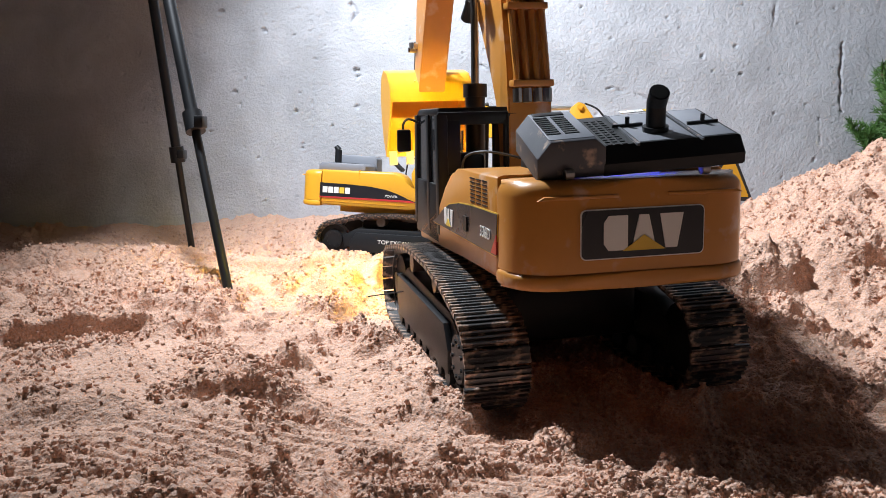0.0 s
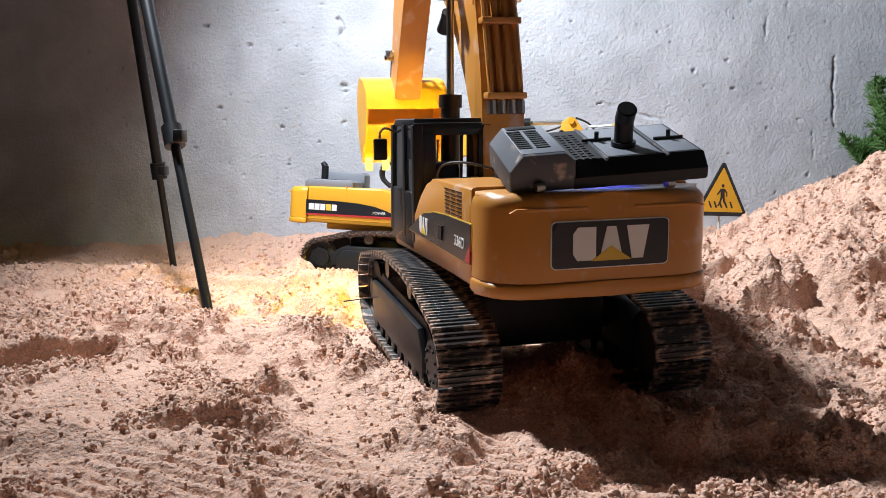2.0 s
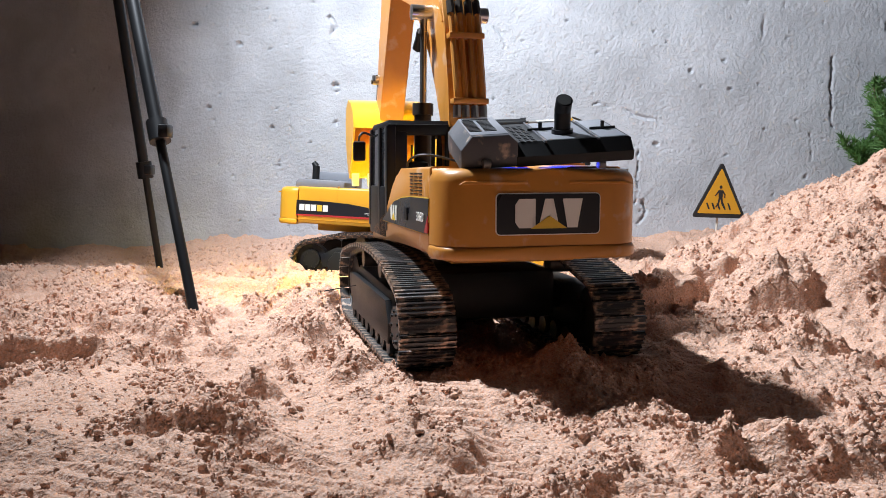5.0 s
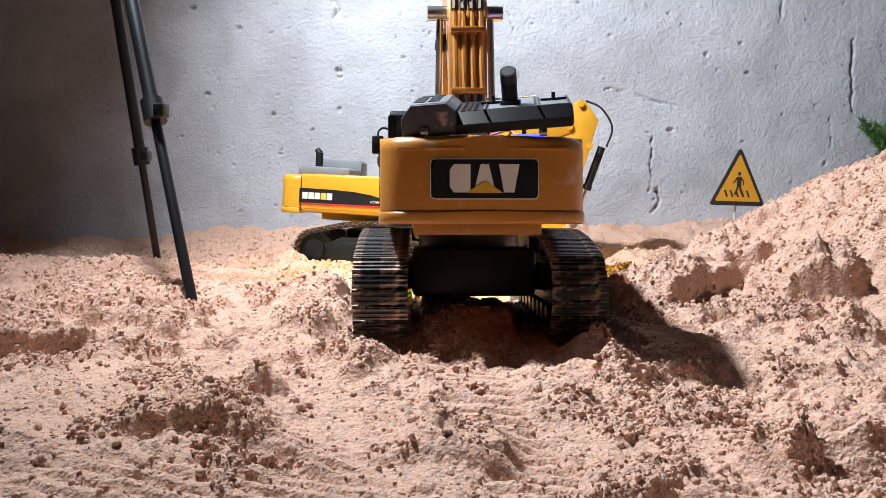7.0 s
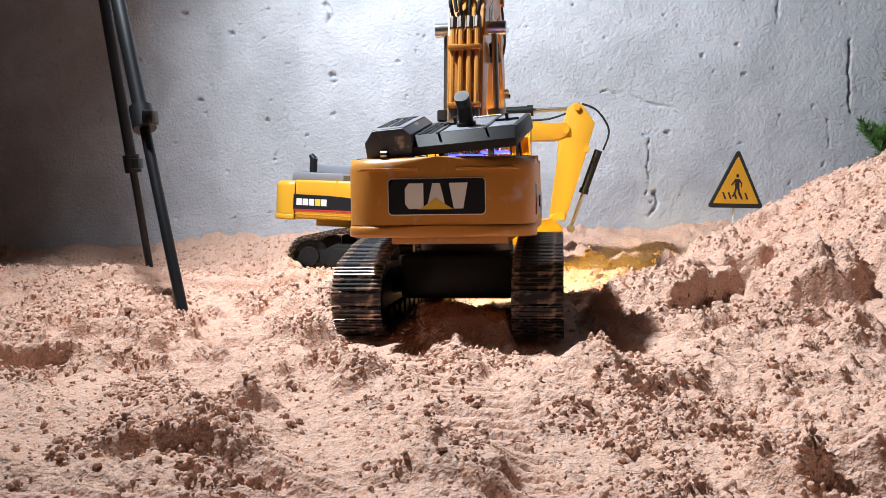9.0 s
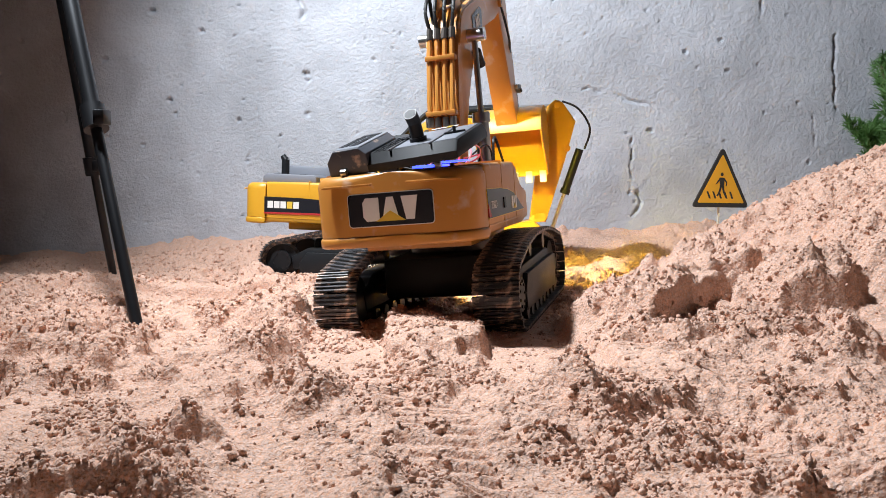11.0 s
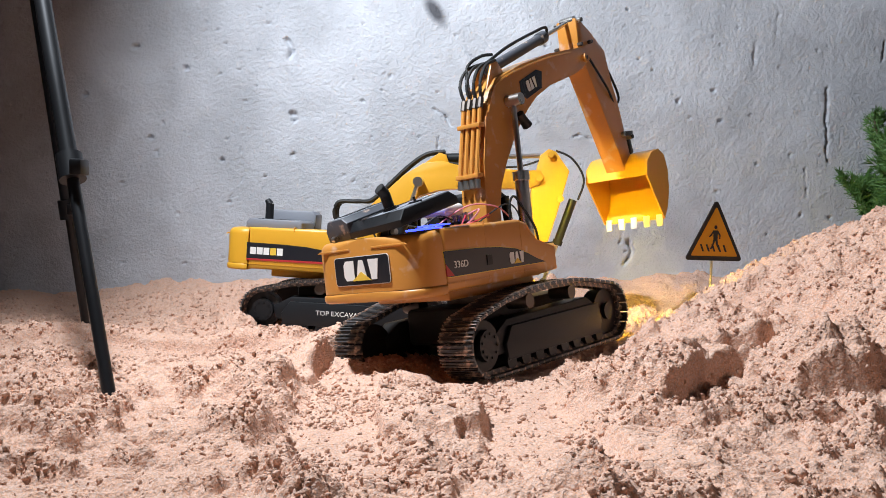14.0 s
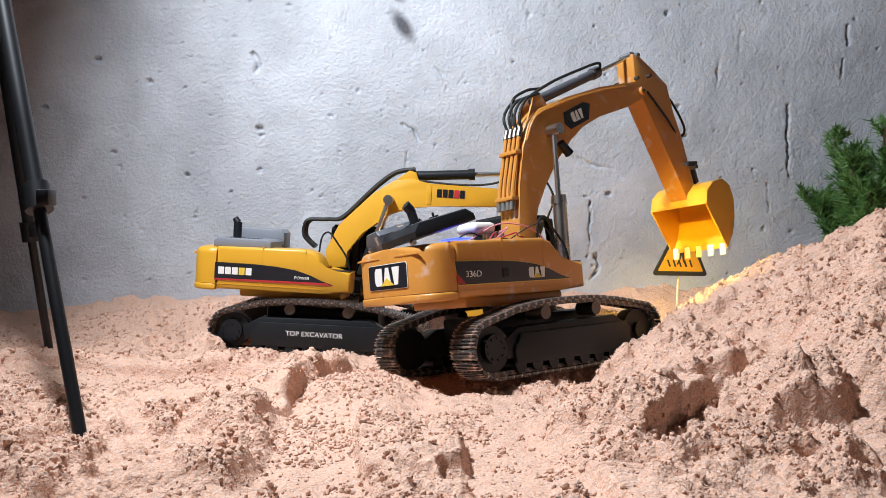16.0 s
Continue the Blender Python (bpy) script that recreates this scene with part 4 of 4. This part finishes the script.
    wires = [([(0.024, -0.10, 0.165), (0.036, -0.085, 0.180), (0.030, -0.065, 0.194), (0.018, -0.05, 0.190)], WIRE_RED), ([(0.020, -0.11, 0.17), (0.044, -0.08, 0.183), (0.042, -0.05, 0.200), (0.020, -0.046, 0.196)], WIRE_PINK),
             ([(0.026, -0.09, 0.178), (0.05, -0.075, 0.184), (0.052, -0.045, 0.192), (0.03, -0.02, 0.190), (0.02, 0.0, 0.19)], WIRE_RED), ([(0.0, -0.10, 0.18), (0.03, -0.06, 0.206), (0.045, -0.02, 0.203), (0.04, 0.015, 0.19), (0.045, 0.03, 0.17)], WIRE_PINK),
             ([(-0.01, -0.12, 0.178), (0.012, -0.1, 0.196), (0.016, -0.075, 0.19)], RUBBER), ([(-0.07, -0.02, 0.165), (-0.075, -0.05, 0.185), (-0.06, -0.075, 0.19), (-0.02, -0.08, 0.18)], RUBBER),
             ([(0.028, -0.045, 0.18), (0.05, 0.0, 0.205), (0.052, 0.025, 0.185), (0.04, 0.02, 0.165)], RUBBER)]
    for pts, mat in wires:
        part("wire", hose(B(), pts, 0.0011, seg=6), mat, root)


def lid_closed(root):
    bm = prism(B(), [(-0.196, 0.178), (-0.095, 0.178), (-0.095, 0.190), (-0.10, 0.194), (-0.19, 0.194), (-0.196, 0.188)], -0.02, 0.075, 0.003)
    hood = part("hood", bm, HOOD_GREY, root, "closed light grey engine hood")
    bm = prism(B(), [(-0.186, 0.178), (-0.093, 0.178), (-0.093, 0.206), (-0.10, 0.212), (-0.178, 0.212), (-0.186, 0.204)], -0.075, -0.022, 0.003)
    part("air_box", bm, HOOD_GREY, hood)
    bm = rod(B(), (0.02, -0.17, 0.19), (0.02, -0.17, 0.222), 0.0075, seg=16)
    rod(bm, (0.02, -0.17, 0.221), (0.02, -0.176, 0.229), 0.0072, 0.005, seg=16)
    part("exhaust", bm, BLACK, hood, "black exhaust stack")
    for i in range(8):
        part("vent_slot", box(B(), (0.03, -0.18 + 0.008 * i, 0.1938), (0.06, -0.176 + 0.008 * i, 0.1946)), BLACK, hood)


def pins(root, pts, half, r=0.0045, mat=STEEL):
    for y, z in pts:
        part("pin", rod(B(), (-half, y, z), (half, y, z), r, seg=12), mat, root)


def excavator_main():
    root = new("toy_excavator")
    root.scale = (MODEL,) * 3
    tagged(root, "yellow scale-model excavator, black hood tipped open, driving on sand", "excavator", "scale-model excavators")
    shoes = []
    for x in (-0.0895, 0.0895):
        track(root, x, shoes)
    cw, flank, lflank = upper(root, YELLOW)
    decals_main(cw, flank, lflank)
    lid_open(root)
    # boom
    prof = [(-0.004, 0.148), (-0.008, 0.193), (0.001, 0.265), (0.015, 0.325), (0.031, 0.365), (0.053, 0.386), (0.116, 0.411), (0.198, 0.436), (0.264, 0.450), (0.300, 0.458), (0.318, 0.450), (0.318, 0.436), (0.300, 0.423),
            (0.266, 0.409), (0.192, 0.388), (0.150, 0.366), (0.120, 0.345), (0.084, 0.307), (0.055, 0.267), (0.033, 0.232), (0.024, 0.197), (0.026, 0.148)]
    boom = part("boom", prism(B(), prof, -0.021, 0.021, 0.0016), YELLOW, root, "yellow bent boom", smooth=40)
    for s in (-1, 1):
        rim = [(0.022, 0.335), (0.036, 0.362), (0.056, 0.381), (0.118, 0.406), (0.2, 0.431), (0.264, 0.445)]
        part("boom_weld", hose(B(), [(s * 0.0212, y, z) for y, z in rim], 0.0016, seg=6), YELLOW, boom)
    badge = Matrix.Translation((0.0212, 0.140, 0.3845)) @ SIDE @ Matrix.Rotation(radians(22), 4, "Z")
    part("badge", plate(B(), [(-0.036, -0.004), (-0.026, -0.016), (0.022, -0.014), (0.036, 0.008), (0.022, 0.015), (-0.030, 0.013)], badge, 0.0006), DECAL, boom, "black badge", smooth=0)
    block_mark(0.028, 0.016, badge @ Matrix.Translation((-0.002, 0, 0.0006)), boom, tip=False)
    # pipes up the boom's back with their clamps
    for k, x in enumerate((-0.0145, -0.005, 0.005, 0.0145)):
        part("boom_pipe", hose(B(), [(x, -0.0105, 0.238), (x, -0.0075, 0.262), (x, 0.008, 0.322), (x, 0.014, 0.345)], 0.0032, seg=8), YELLOW, boom)
        part("pipe_nut", rod(B(), (x, -0.0115, 0.231), (x, -0.0102, 0.243), 0.0044, seg=8), STEEL, boom)
        part("pipe_nut", rod(B(), (x, 0.013, 0.342), (x, 0.018, 0.356), 0.0044, seg=8), DARK_STEEL, boom)
    for y, z, w in ((-0.0115, 0.248, 0.0195), (0.004, 0.318, 0.0195)):
        part("pipe_clamp", box(B(), (-w, y - 0.004, z - 0.003), (w, y + 0.010, z + 0.003), 0.001), YELLOW, boom)
    for k, x in enumerate((-0.0145, -0.005, 0.005, 0.0145)):
        part("hose", hose(B(), [(x, 0.018, 0.355), (x * 1.25, 0.016, 0.378), (x * 1.2, 0.034, 0.402), (x * 0.8, 0.066, 0.414)], 0.0024), RUBBER, boom)
    # boom cylinders
    for s in (-1, 1):
        c = cylinder_part(root, (s * 0.034, 0.066, 0.140), (s * 0.030, 0.0725, 0.353), 0.52, 0.0098, 0.0040, "boom_cylinder", STEEL if s > 0 else DARK_STEEL, STEEL)
        part("cylinder_pipe", rod(B(), (s * 0.034, 0.079, 0.15), (s * 0.033, 0.081, 0.252), 0.0022, seg=8), STEEL, c)
    pins(root, [(0.0725, 0.353)], 0.036, 0.0058)
    pins(root, [(0.012, 0.160)], 0.030, 0.006)
    # stick cylinder over the boom
    cylinder_part(root, (0.0, 0.062, 0.402), (0.0, 0.303, 0.505), 0.66, 0.0082, 0.0035, "stick_cylinder", GREY, STEEL)
    for s in (-1, 1):
        part("ear", prism(B(), [(0.035, 0.370), (0.085, 0.392), (0.068, 0.412), (0.055, 0.412)], s * 0.010, s * 0.014, 0.001), YELLOW, boom)
    part("hose", hose(B(), [(0.010, 0.05, 0.41), (0.011, 0.10, 0.437), (0.011, 0.17, 0.466), (0.009, 0.215, 0.482), (0.006, 0.222, 0.474)], 0.0024), RUBBER, root)
    part("hose", hose(B(), [(-0.012, 0.028, 0.365), (-0.016, 0.034, 0.405), (-0.012, 0.062, 0.424), (-0.010, 0.09, 0.430)], 0.0024), RUBBER, root)
    # stick
    sp = [(0.296, 0.506), (0.312, 0.504), (0.340, 0.488), (0.384, 0.461), (0.393, 0.411), (0.411, 0.371), (0.437, 0.281), (0.432, 0.252), (0.412, 0.252), (0.316, 0.424), (0.296, 0.455)]
    stick = part("stick", prism(B(), sp, -0.0185, 0.0185, 0.0016), YELLOW, root, "bright yellow dipper stick", smooth=40)
    part("hose", hose(B(), [(0.021, 0.322, 0.442), (0.022, 0.345, 0.420), (0.022, 0.375, 0.392), (0.016, 0.40, 0.372)], 0.002), RUBBER, stick)
    part("hose", hose(B(), [(0.004, 0.392, 0.452), (0.004, 0.418, 0.430), (0.006, 0.440, 0.392), (0.004, 0.436, 0.376), (0.002, 0.412, 0.372)], 0.0022), RUBBER, stick)
    cylinder_part(root, (0.0, 0.395, 0.445), (0.0, 0.440, 0.318), 0.6, 0.0075, 0.0035, "bucket_cylinder", DARK_STEEL, DARK_STEEL)
    pins(root, [(0.308, 0.441)], 0.026, 0.0075, YELLOW)
    pins(root, [(0.308, 0.441), (0.303, 0.503), (0.422, 0.260), (0.440, 0.314), (0.414, 0.318)], 0.024, 0.0042)
    for s in (-1, 1):
        part("link", prism(B(), [(0.410, 0.322), (0.414, 0.314), (0.444, 0.316), (0.446, 0.325)], s * 0.021, s * 0.024, 0.001), DARK_STEEL, root)
        part("link", prism(B(), [(0.436, 0.324), (0.445, 0.324), (0.456, 0.288), (0.447, 0.284)], s * 0.010, s * 0.016, 0.001), DARK_STEEL, root)
    bucket(root, [(0.407, 0.241), (0.414, 0.265), (0.434, 0.281), (0.462, 0.287), (0.483, 0.276), (0.492, 0.250), (0.489, 0.217), (0.478, 0.187), (0.459, 0.163)], (0.424, 0.262), (-0.12, -1.0), half=0.060)
    # bolt heads at the joints
    for y, z in ((0.308, 0.441), (0.303, 0.503), (0.422, 0.260), (0.440, 0.314), (0.296, 0.462), (0.330, 0.470)):
        for d in (-1, 1):
            part("bolt", rod(B(), (d * 0.0180, y, z), (d * 0.0262, y, z), 0.0034, seg=6), DARK_STEEL, root)
    # work lights
    for s in (-1, 1):
        lb = part("work_light", rod(B(), (s * 0.028, 0.088, 0.335), (s * 0.028, 0.0965, 0.327), 0.0065, seg=14), BLACK, root, "small boom work light")
        part("lamp_glass", rod(B(), (s * 0.028, 0.0966, 0.3269), (s * 0.028, 0.0972, 0.3263), 0.0050, seg=14), LED_WARM, lb, "glowing lamp glass")
        # open tube added round the lamp to keep its glow off the wall
        bm, ax = B(), Vector((0, 0.72, -0.69))
        up = Vector((0, 0.69, 0.72))
        rings = []
        for d, r in ((0.0, 0.0066), (0.013, 0.0078), (0.013, 0.0071), (0.0, 0.0058)):
            c = Vector((s * 0.028, 0.0962, 0.3273)) + ax * d
            rings.append([bm.verts.new(c + r * (math.cos(k * 0.4488) * Vector((1, 0, 0)) + math.sin(k * 0.4488) * up)) for k in range(14)])
        for a, b in zip(rings, rings[1:] + rings[:1]):
            for k in range(14):
                bm.faces.new((a[k], a[(k + 1) % 14], b[(k + 1) % 14], b[k]))
        part("lamp_hood", bm, BLACK, lb)
    # antenna stick caught in the track
    part("antenna", rod(B(), (-0.085, 0.05, 0.052), (-0.142, 0.11, 0.034), 0.0007, seg=5), BLACK, root)
    return root, shoes


def excavator_second():
    root = new("toy_excavator")
    root.scale = (MODEL,) * 3
    tagged(root, "clean yellow scale-model excavator, hood closed, parked by the wall", "excavator", "scale-model excavators")
    shoes = []
    for x in (-0.0895, 0.0895):
        tr = track(root, x, shoes)
        if x > 0:
            letters("TOP EXCAVATOR", 0.0115, Matrix.Translation((0.1102, -0.005, 0.0375)) @ SIDE, WHITE, tr, width=0.098)
    cw, flank, lflank = upper(root, YELLOW_CLEAN)
    decals_second(cw, flank)
    lid_closed(root)
    prof = [(-0.004, 0.150), (-0.008, 0.180), (0.014, 0.228), (0.073, 0.288), (0.108, 0.312), (0.140, 0.318), (0.175, 0.311), (0.296, 0.307), (0.318, 0.312), (0.326, 0.300), (0.318, 0.284), (0.298, 0.276), (0.176, 0.270), (0.136, 0.266), (0.105, 0.254), (0.056, 0.216), (0.030, 0.180), (0.030, 0.150)]
    boom = part("boom", prism(B(), prof, -0.021, 0.021, 0.0016), YELLOW_CLEAN, root, "yellow boom lying level", smooth=40)
    bar_mark(0.052, 0.0145, Matrix.Translation((0.0212, 0.213, 0.2945)) @ SIDE, boom, dark=True)
    part("boom_bracket", prism(B(), [(0.17, 0.274), (0.178, 0.274), (0.178, 0.307), (0.17, 0.309)], -0.0222, 0.0222, 0.0005), YELLOW_CLEAN, boom)
    for s in (-1, 1):
        part("ear", prism(B(), [(0.10, 0.305), (0.155, 0.312), (0.148, 0.330), (0.136, 0.333)], s * 0.010, s * 0.015, 0.001), YELLOW_CLEAN, boom)
        cylinder_part(root, (s * 0.034, 0.062, 0.140), (s * 0.030, 0.102, 0.277), 0.52, 0.0098, 0.0040, "boom_cylinder", BLACK, STEEL)
    pins(root, [(0.102, 0.277)], 0.036, 0.0058)
    cylinder_part(root, (0.0, 0.142, 0.324), (0.0, 0.335, 0.340), 0.58, 0.0088, 0.0045, "stick_cylinder", BLACK, STEEL)
    for k in range(4):
        x = -0.012 + 0.008 * k
        part("hose", hose(B(), [(x, -0.03, 0.185), (x, -0.05, 0.205), (x * 1.3, -0.045, 0.232), (x * 1.3, -0.01, 0.236), (x, 0.02, 0.243), (x, 0.073, 0.298), (x, 0.11, 0.328), (x, 0.145, 0.336)], 0.0036), RUBBER, root)
    part("hose", hose(B(), [(0.012, 0.15, 0.316), (0.013, 0.22, 0.312), (0.012, 0.28, 0.316), (0.008, 0.32, 0.330)], 0.002), RUBBER, root)
    sp = [(0.318, 0.338), (0.332, 0.350), (0.345, 0.346), (0.371, 0.312), (0.355, 0.240), (0.326, 0.125), (0.295, 0.124), (0.304, 0.234), (0.305, 0.280)]
    stick = part("stick", prism(B(), sp, -0.0185, 0.0185, 0.0016), YELLOW_CLEAN, root, "yellow dipper stick pointing down", smooth=40)
    pins(root, [(0.336, 0.340), (0.318, 0.296), (0.311, 0.135), (0.358, 0.262)], 0.024, 0.006, YELLOW_CLEAN)
    part("hose", hose(B(), [(0.012, 0.345, 0.348), (0.013, 0.375, 0.335), (0.012, 0.398, 0.300), (0.010, 0.390, 0.262)], 0.002), RUBBER, stick)
    cylinder_part(root, (0.0, 0.382, 0.262), (0.0, 0.338, 0.110), 0.55, 0.0075, 0.0035, "bucket_cylinder", BLACK, STEEL)
    bucket(root, [(0.322, 0.112), (0.300, 0.128), (0.255, 0.118), (0.222, 0.092), (0.215, 0.060), (0.232, 0.034), (0.268, 0.020), (0.300, 0.022)], (0.305, 0.128), (1.0, 0.05))
    return root


# ---- smaller things ----
def warning_sign():
    root = new("road_sign")
    base = Vector((0.620, 2.335, 0.0))
    gz = surface_z(base.x, base.y)
    root.matrix_world = pose(base.x, base.y, gz - 0.012, 0, 1.8, 12)
    tagged(root, "triangular yellow pedestrian-crossing sign with black rim on a stick", "road sign")
    h = 0.078 - gz + 0.012
    part("post", rod(B(), (0, 0.004, 0), (0, 0.004, h + 0.04), 0.0022, seg=8), STICK_WOOD, root, "thin pale stick")
    M = Matrix.Translation((0, 0, h)) @ REAR @ Matrix.Diagonal((0.95, 0.95, 1, 1))

    def tri(w, hh, y0, r):
        out = []
        for cx, cy, a0 in ((w / 2 - r * 1.7, y0 + r, -90), (0, y0 + hh - r * 2, 30), (-w / 2 + r * 1.7, y0 + r, 150)):
            for k in range(5):
                a = radians(a0 + 120 * k / 4)
                out.append((cx + r * math.cos(a), cy + r * math.sin(a)))
        return out
    part("board", plate(B(), tri(0.128, 0.122, 0.0, 0.005), M, 0.003), SIGN_BLACK, root, "black sign board")
    part("face", plate(B(), tri(0.104, 0.098, 0.009, 0.002), M, 0.0036), SIGN_YELLOW, root, "yellow sign face", smooth=0)
    F = M @ Matrix.Translation((0, 0, 0.0036))
    for k in range(5):
        x = -0.027 + 0.0125 * k
        part("stripe", plate(B(), [(x, 0.018), (x + 0.004, 0.018), (x - 0.002, 0.032), (x - 0.006, 0.032)], F, 0.0004), SIGN_BLACK, root, smooth=0)
    bm = plate(B(), [(0.0032 * math.cos(a * 0.524), 0.0665 + 0.0038 * math.sin(a * 0.524)) for a in range(12)], F, 0.0005)
    for pts in ([(-0.005, 0.060), (0.005, 0.060), (0.005, 0.042), (-0.004, 0.042)], [(-0.004, 0.043), (0.001, 0.043), (-0.003, 0.030), (-0.008, 0.022), (-0.011, 0.023), (-0.006, 0.031)],
                [(0.0, 0.043), (0.005, 0.043), (0.007, 0.031), (0.012, 0.023), (0.009, 0.021), (0.003, 0.031)], [(-0.005, 0.060), (-0.004, 0.055), (-0.010, 0.048), (-0.013, 0.046), (-0.0135, 0.048), (-0.010, 0.052)],
                [(0.005, 0.060), (0.004, 0.055), (0.009, 0.050), (0.009, 0.043), (0.011, 0.043), (0.0115, 0.051)]):
        plate(bm, pts, F, 0.0005)
    part("pictogram", bm, SIGN_BLACK, root, "plain black walking pictogram", smooth=0)


def tripod():
    root = new("tripod")
    tagged(root, "tall black metal tripod with clamped telescopic legs, feet in the sand", "tripod")
    top = Vector((-0.51, 1.938, 0.93))
    for foot, knob in (((-0.202, 1.549), 0.255), ((-0.427, 2.054), 0.225), ((-0.98, 1.72), 0.22)):
        f = Vector((*foot, surface_z(*foot) - 0.03))
        k = f.lerp(top, knob)
        leg = part("leg", rod(B(), k, f.lerp(top, 0.97), 0.0086, seg=14), TRIPOD, root)
        part("lower_leg", rod(B(), f, f.lerp(top, knob + 0.05), 0.0060, seg=14), TRIPOD, leg)
        d = (top - f).normalized()
        bm = rod(B(), k - d * 0.014, k + d * 0.014, 0.0130, seg=16)
        box(bm, (-0.006, -0.006, -0.008), (0.006, 0.016, 0.008), 0.002, Matrix.Translation(k + Vector((0.012, -0.014, 0))))
        part("clamp", bm, TRIPOD, leg, "black plastic leg clamp")
    part("hub", rod(B(), top - Vector((0, 0, 0.04)), top + Vector((0, 0, 0.05)), 0.024, seg=18), TRIPOD, root)
    part("column", rod(B(), top + Vector((0, 0, 0.04)), top + Vector((0, 0, 0.16)), 0.009, seg=12), TRIPOD, root)


def shrub():
    """A small conifer spray: stems with side twigs and many short needles."""
    rs = np.random.RandomState(11)
    gz = surface_z(1.04, 2.36)
    root = new("conifer_plant")
    root.matrix_world = pose(1.04, 2.36, gz - 0.01)
    tagged(root, "small bushy green conifer plant standing behind the sand heap", "plant")
    wood, need_co, need_f = B(), [], []

    def needle(p, d, L, w):
        d = d.normalized()
        s = d.cross(Vector(rs.randn(3))).normalized() * w
        b = len(need_co)
        need_co.extend([tuple(p - s), tuple(p + s), tuple(p + d * L)])
        need_f.append((b, b + 1, b + 2))

    def twig(a, b, r):
        d = (b - a).normalized()
        u = d.orthogonal().normalized() * r
        v = d.cross(u)
        ring = (u, -0.5 * u + 0.87 * v, -0.5 * u - 0.87 * v)
        low, tip = [wood.verts.new(a + q) for q in ring], wood.verts.new(b)
        for q in range(3):
            wood.faces.new((low[q], low[(q + 1) % 3], tip))
    H = 0.36 - gz
    stems = 18
    for k in range(stems):
        a = 2 * math.pi * k / stems + rs.rand()
        lean = 0.05 + 0.15 * rs.rand()
        hh = H * (0.62 + 0.42 * rs.rand())
        pts = [Vector((0.01 * math.cos(a), 0.01 * math.sin(a), 0))]
        for i in range(1, 7):
            u = i / 6
            pts.append(Vector((math.cos(a) * lean * u ** 1.2 + 0.006 * rs.randn(), 0.7 * math.sin(a) * lean * u ** 1.2 + 0.006 * rs.randn(), hh * u)))
        hose(wood, pts, 0.0025, seg=5, steps=2)
        for i in range(120):
            u = 0.14 + 0.86 * rs.rand()
            f = u * 6
            j = min(int(f), 5)
            p = pts[j].lerp(pts[j + 1], f - j)
            b = rs.rand() * 6.283
            out = Vector((math.cos(b), math.sin(b), 0.75 + 0.7 * rs.rand())).normalized()
            L = (0.028 + 0.05 * rs.rand()) * (1.15 - 0.6 * u)
            twig(p, p + out * L, 0.0008)
            for q in range(48):
                v = rs.rand()
                pp = p + out * L * v
                nd = (out * 0.9 + Vector(rs.randn(3)) * 0.55)
                needle(pp, nd, 0.010 + 0.013 * rs.rand(), 0.0015)
    tagged(part("twig_wood", wood, TWIG, root, "brown twigs"), kind="stuff")
    me = bpy.data.meshes.new("needles")
    me.from_pydata(need_co, [], need_f)
    me.materials.append(GREEN)
    o = new("needles", me)
    o.parent = root
    tagged(o, "fresh green needles", kind="stuff")


# ---- build ----
sand_floor()
crumbs()
back_wall()
room()
MAIN, SHOE_LIST = excavator_main()
SECOND = excavator_second()


def turned(x, y, z, yaw, pitch, roll):
    return Matrix.Translation((x, y, z)) @ Matrix.Rotation(radians(yaw), 4, "Z") @ Matrix.Rotation(radians(pitch), 4, "X") @ Matrix.Rotation(radians(roll), 4, "Y")


SECOND.matrix_world = turned(-0.040, 2.248, -0.041, -95.8, -2.9, -1.4) @ Matrix.Diagonal((MODEL, MODEL, MODEL, 1))
warning_sign()
tripod()
shrub()


# ---- what moves ----
def motions():
    walk(MAIN, [(t, turned(x, y, z, yaw, pitch, roll)) for t, x, y, z, yaw, pitch, roll in CARRIER_ROWS])
    # how far each track has run, from the way and the turns of the machine
    run = {-1: [0.0], 1: [0.0]}
    for a, b in zip(CARRIER_ROWS, CARRIER_ROWS[1:]):
        yaw = radians((a[4] + b[4]) / 2)
        ahead = (b[1] - a[1]) * -math.sin(yaw) + (b[2] - a[2]) * math.cos(yaw)
        spin = radians(b[4] - a[4]) * 0.085
        run[-1].append(run[-1][-1] + ahead - spin)
        run[1].append(run[1][-1] + ahead + spin)
    times = [r[0] for r in CARRIER_ROWS]
    steps = [0.5 * k for k in range(33)]
    for o, s0, x in SHOE_LIST:
        side = 1 if x > 0 else -1
        walk(o, [(t, shoe_pose(s0 - float(np.interp(t, times, run[side])), x)) for t in steps])


motions()
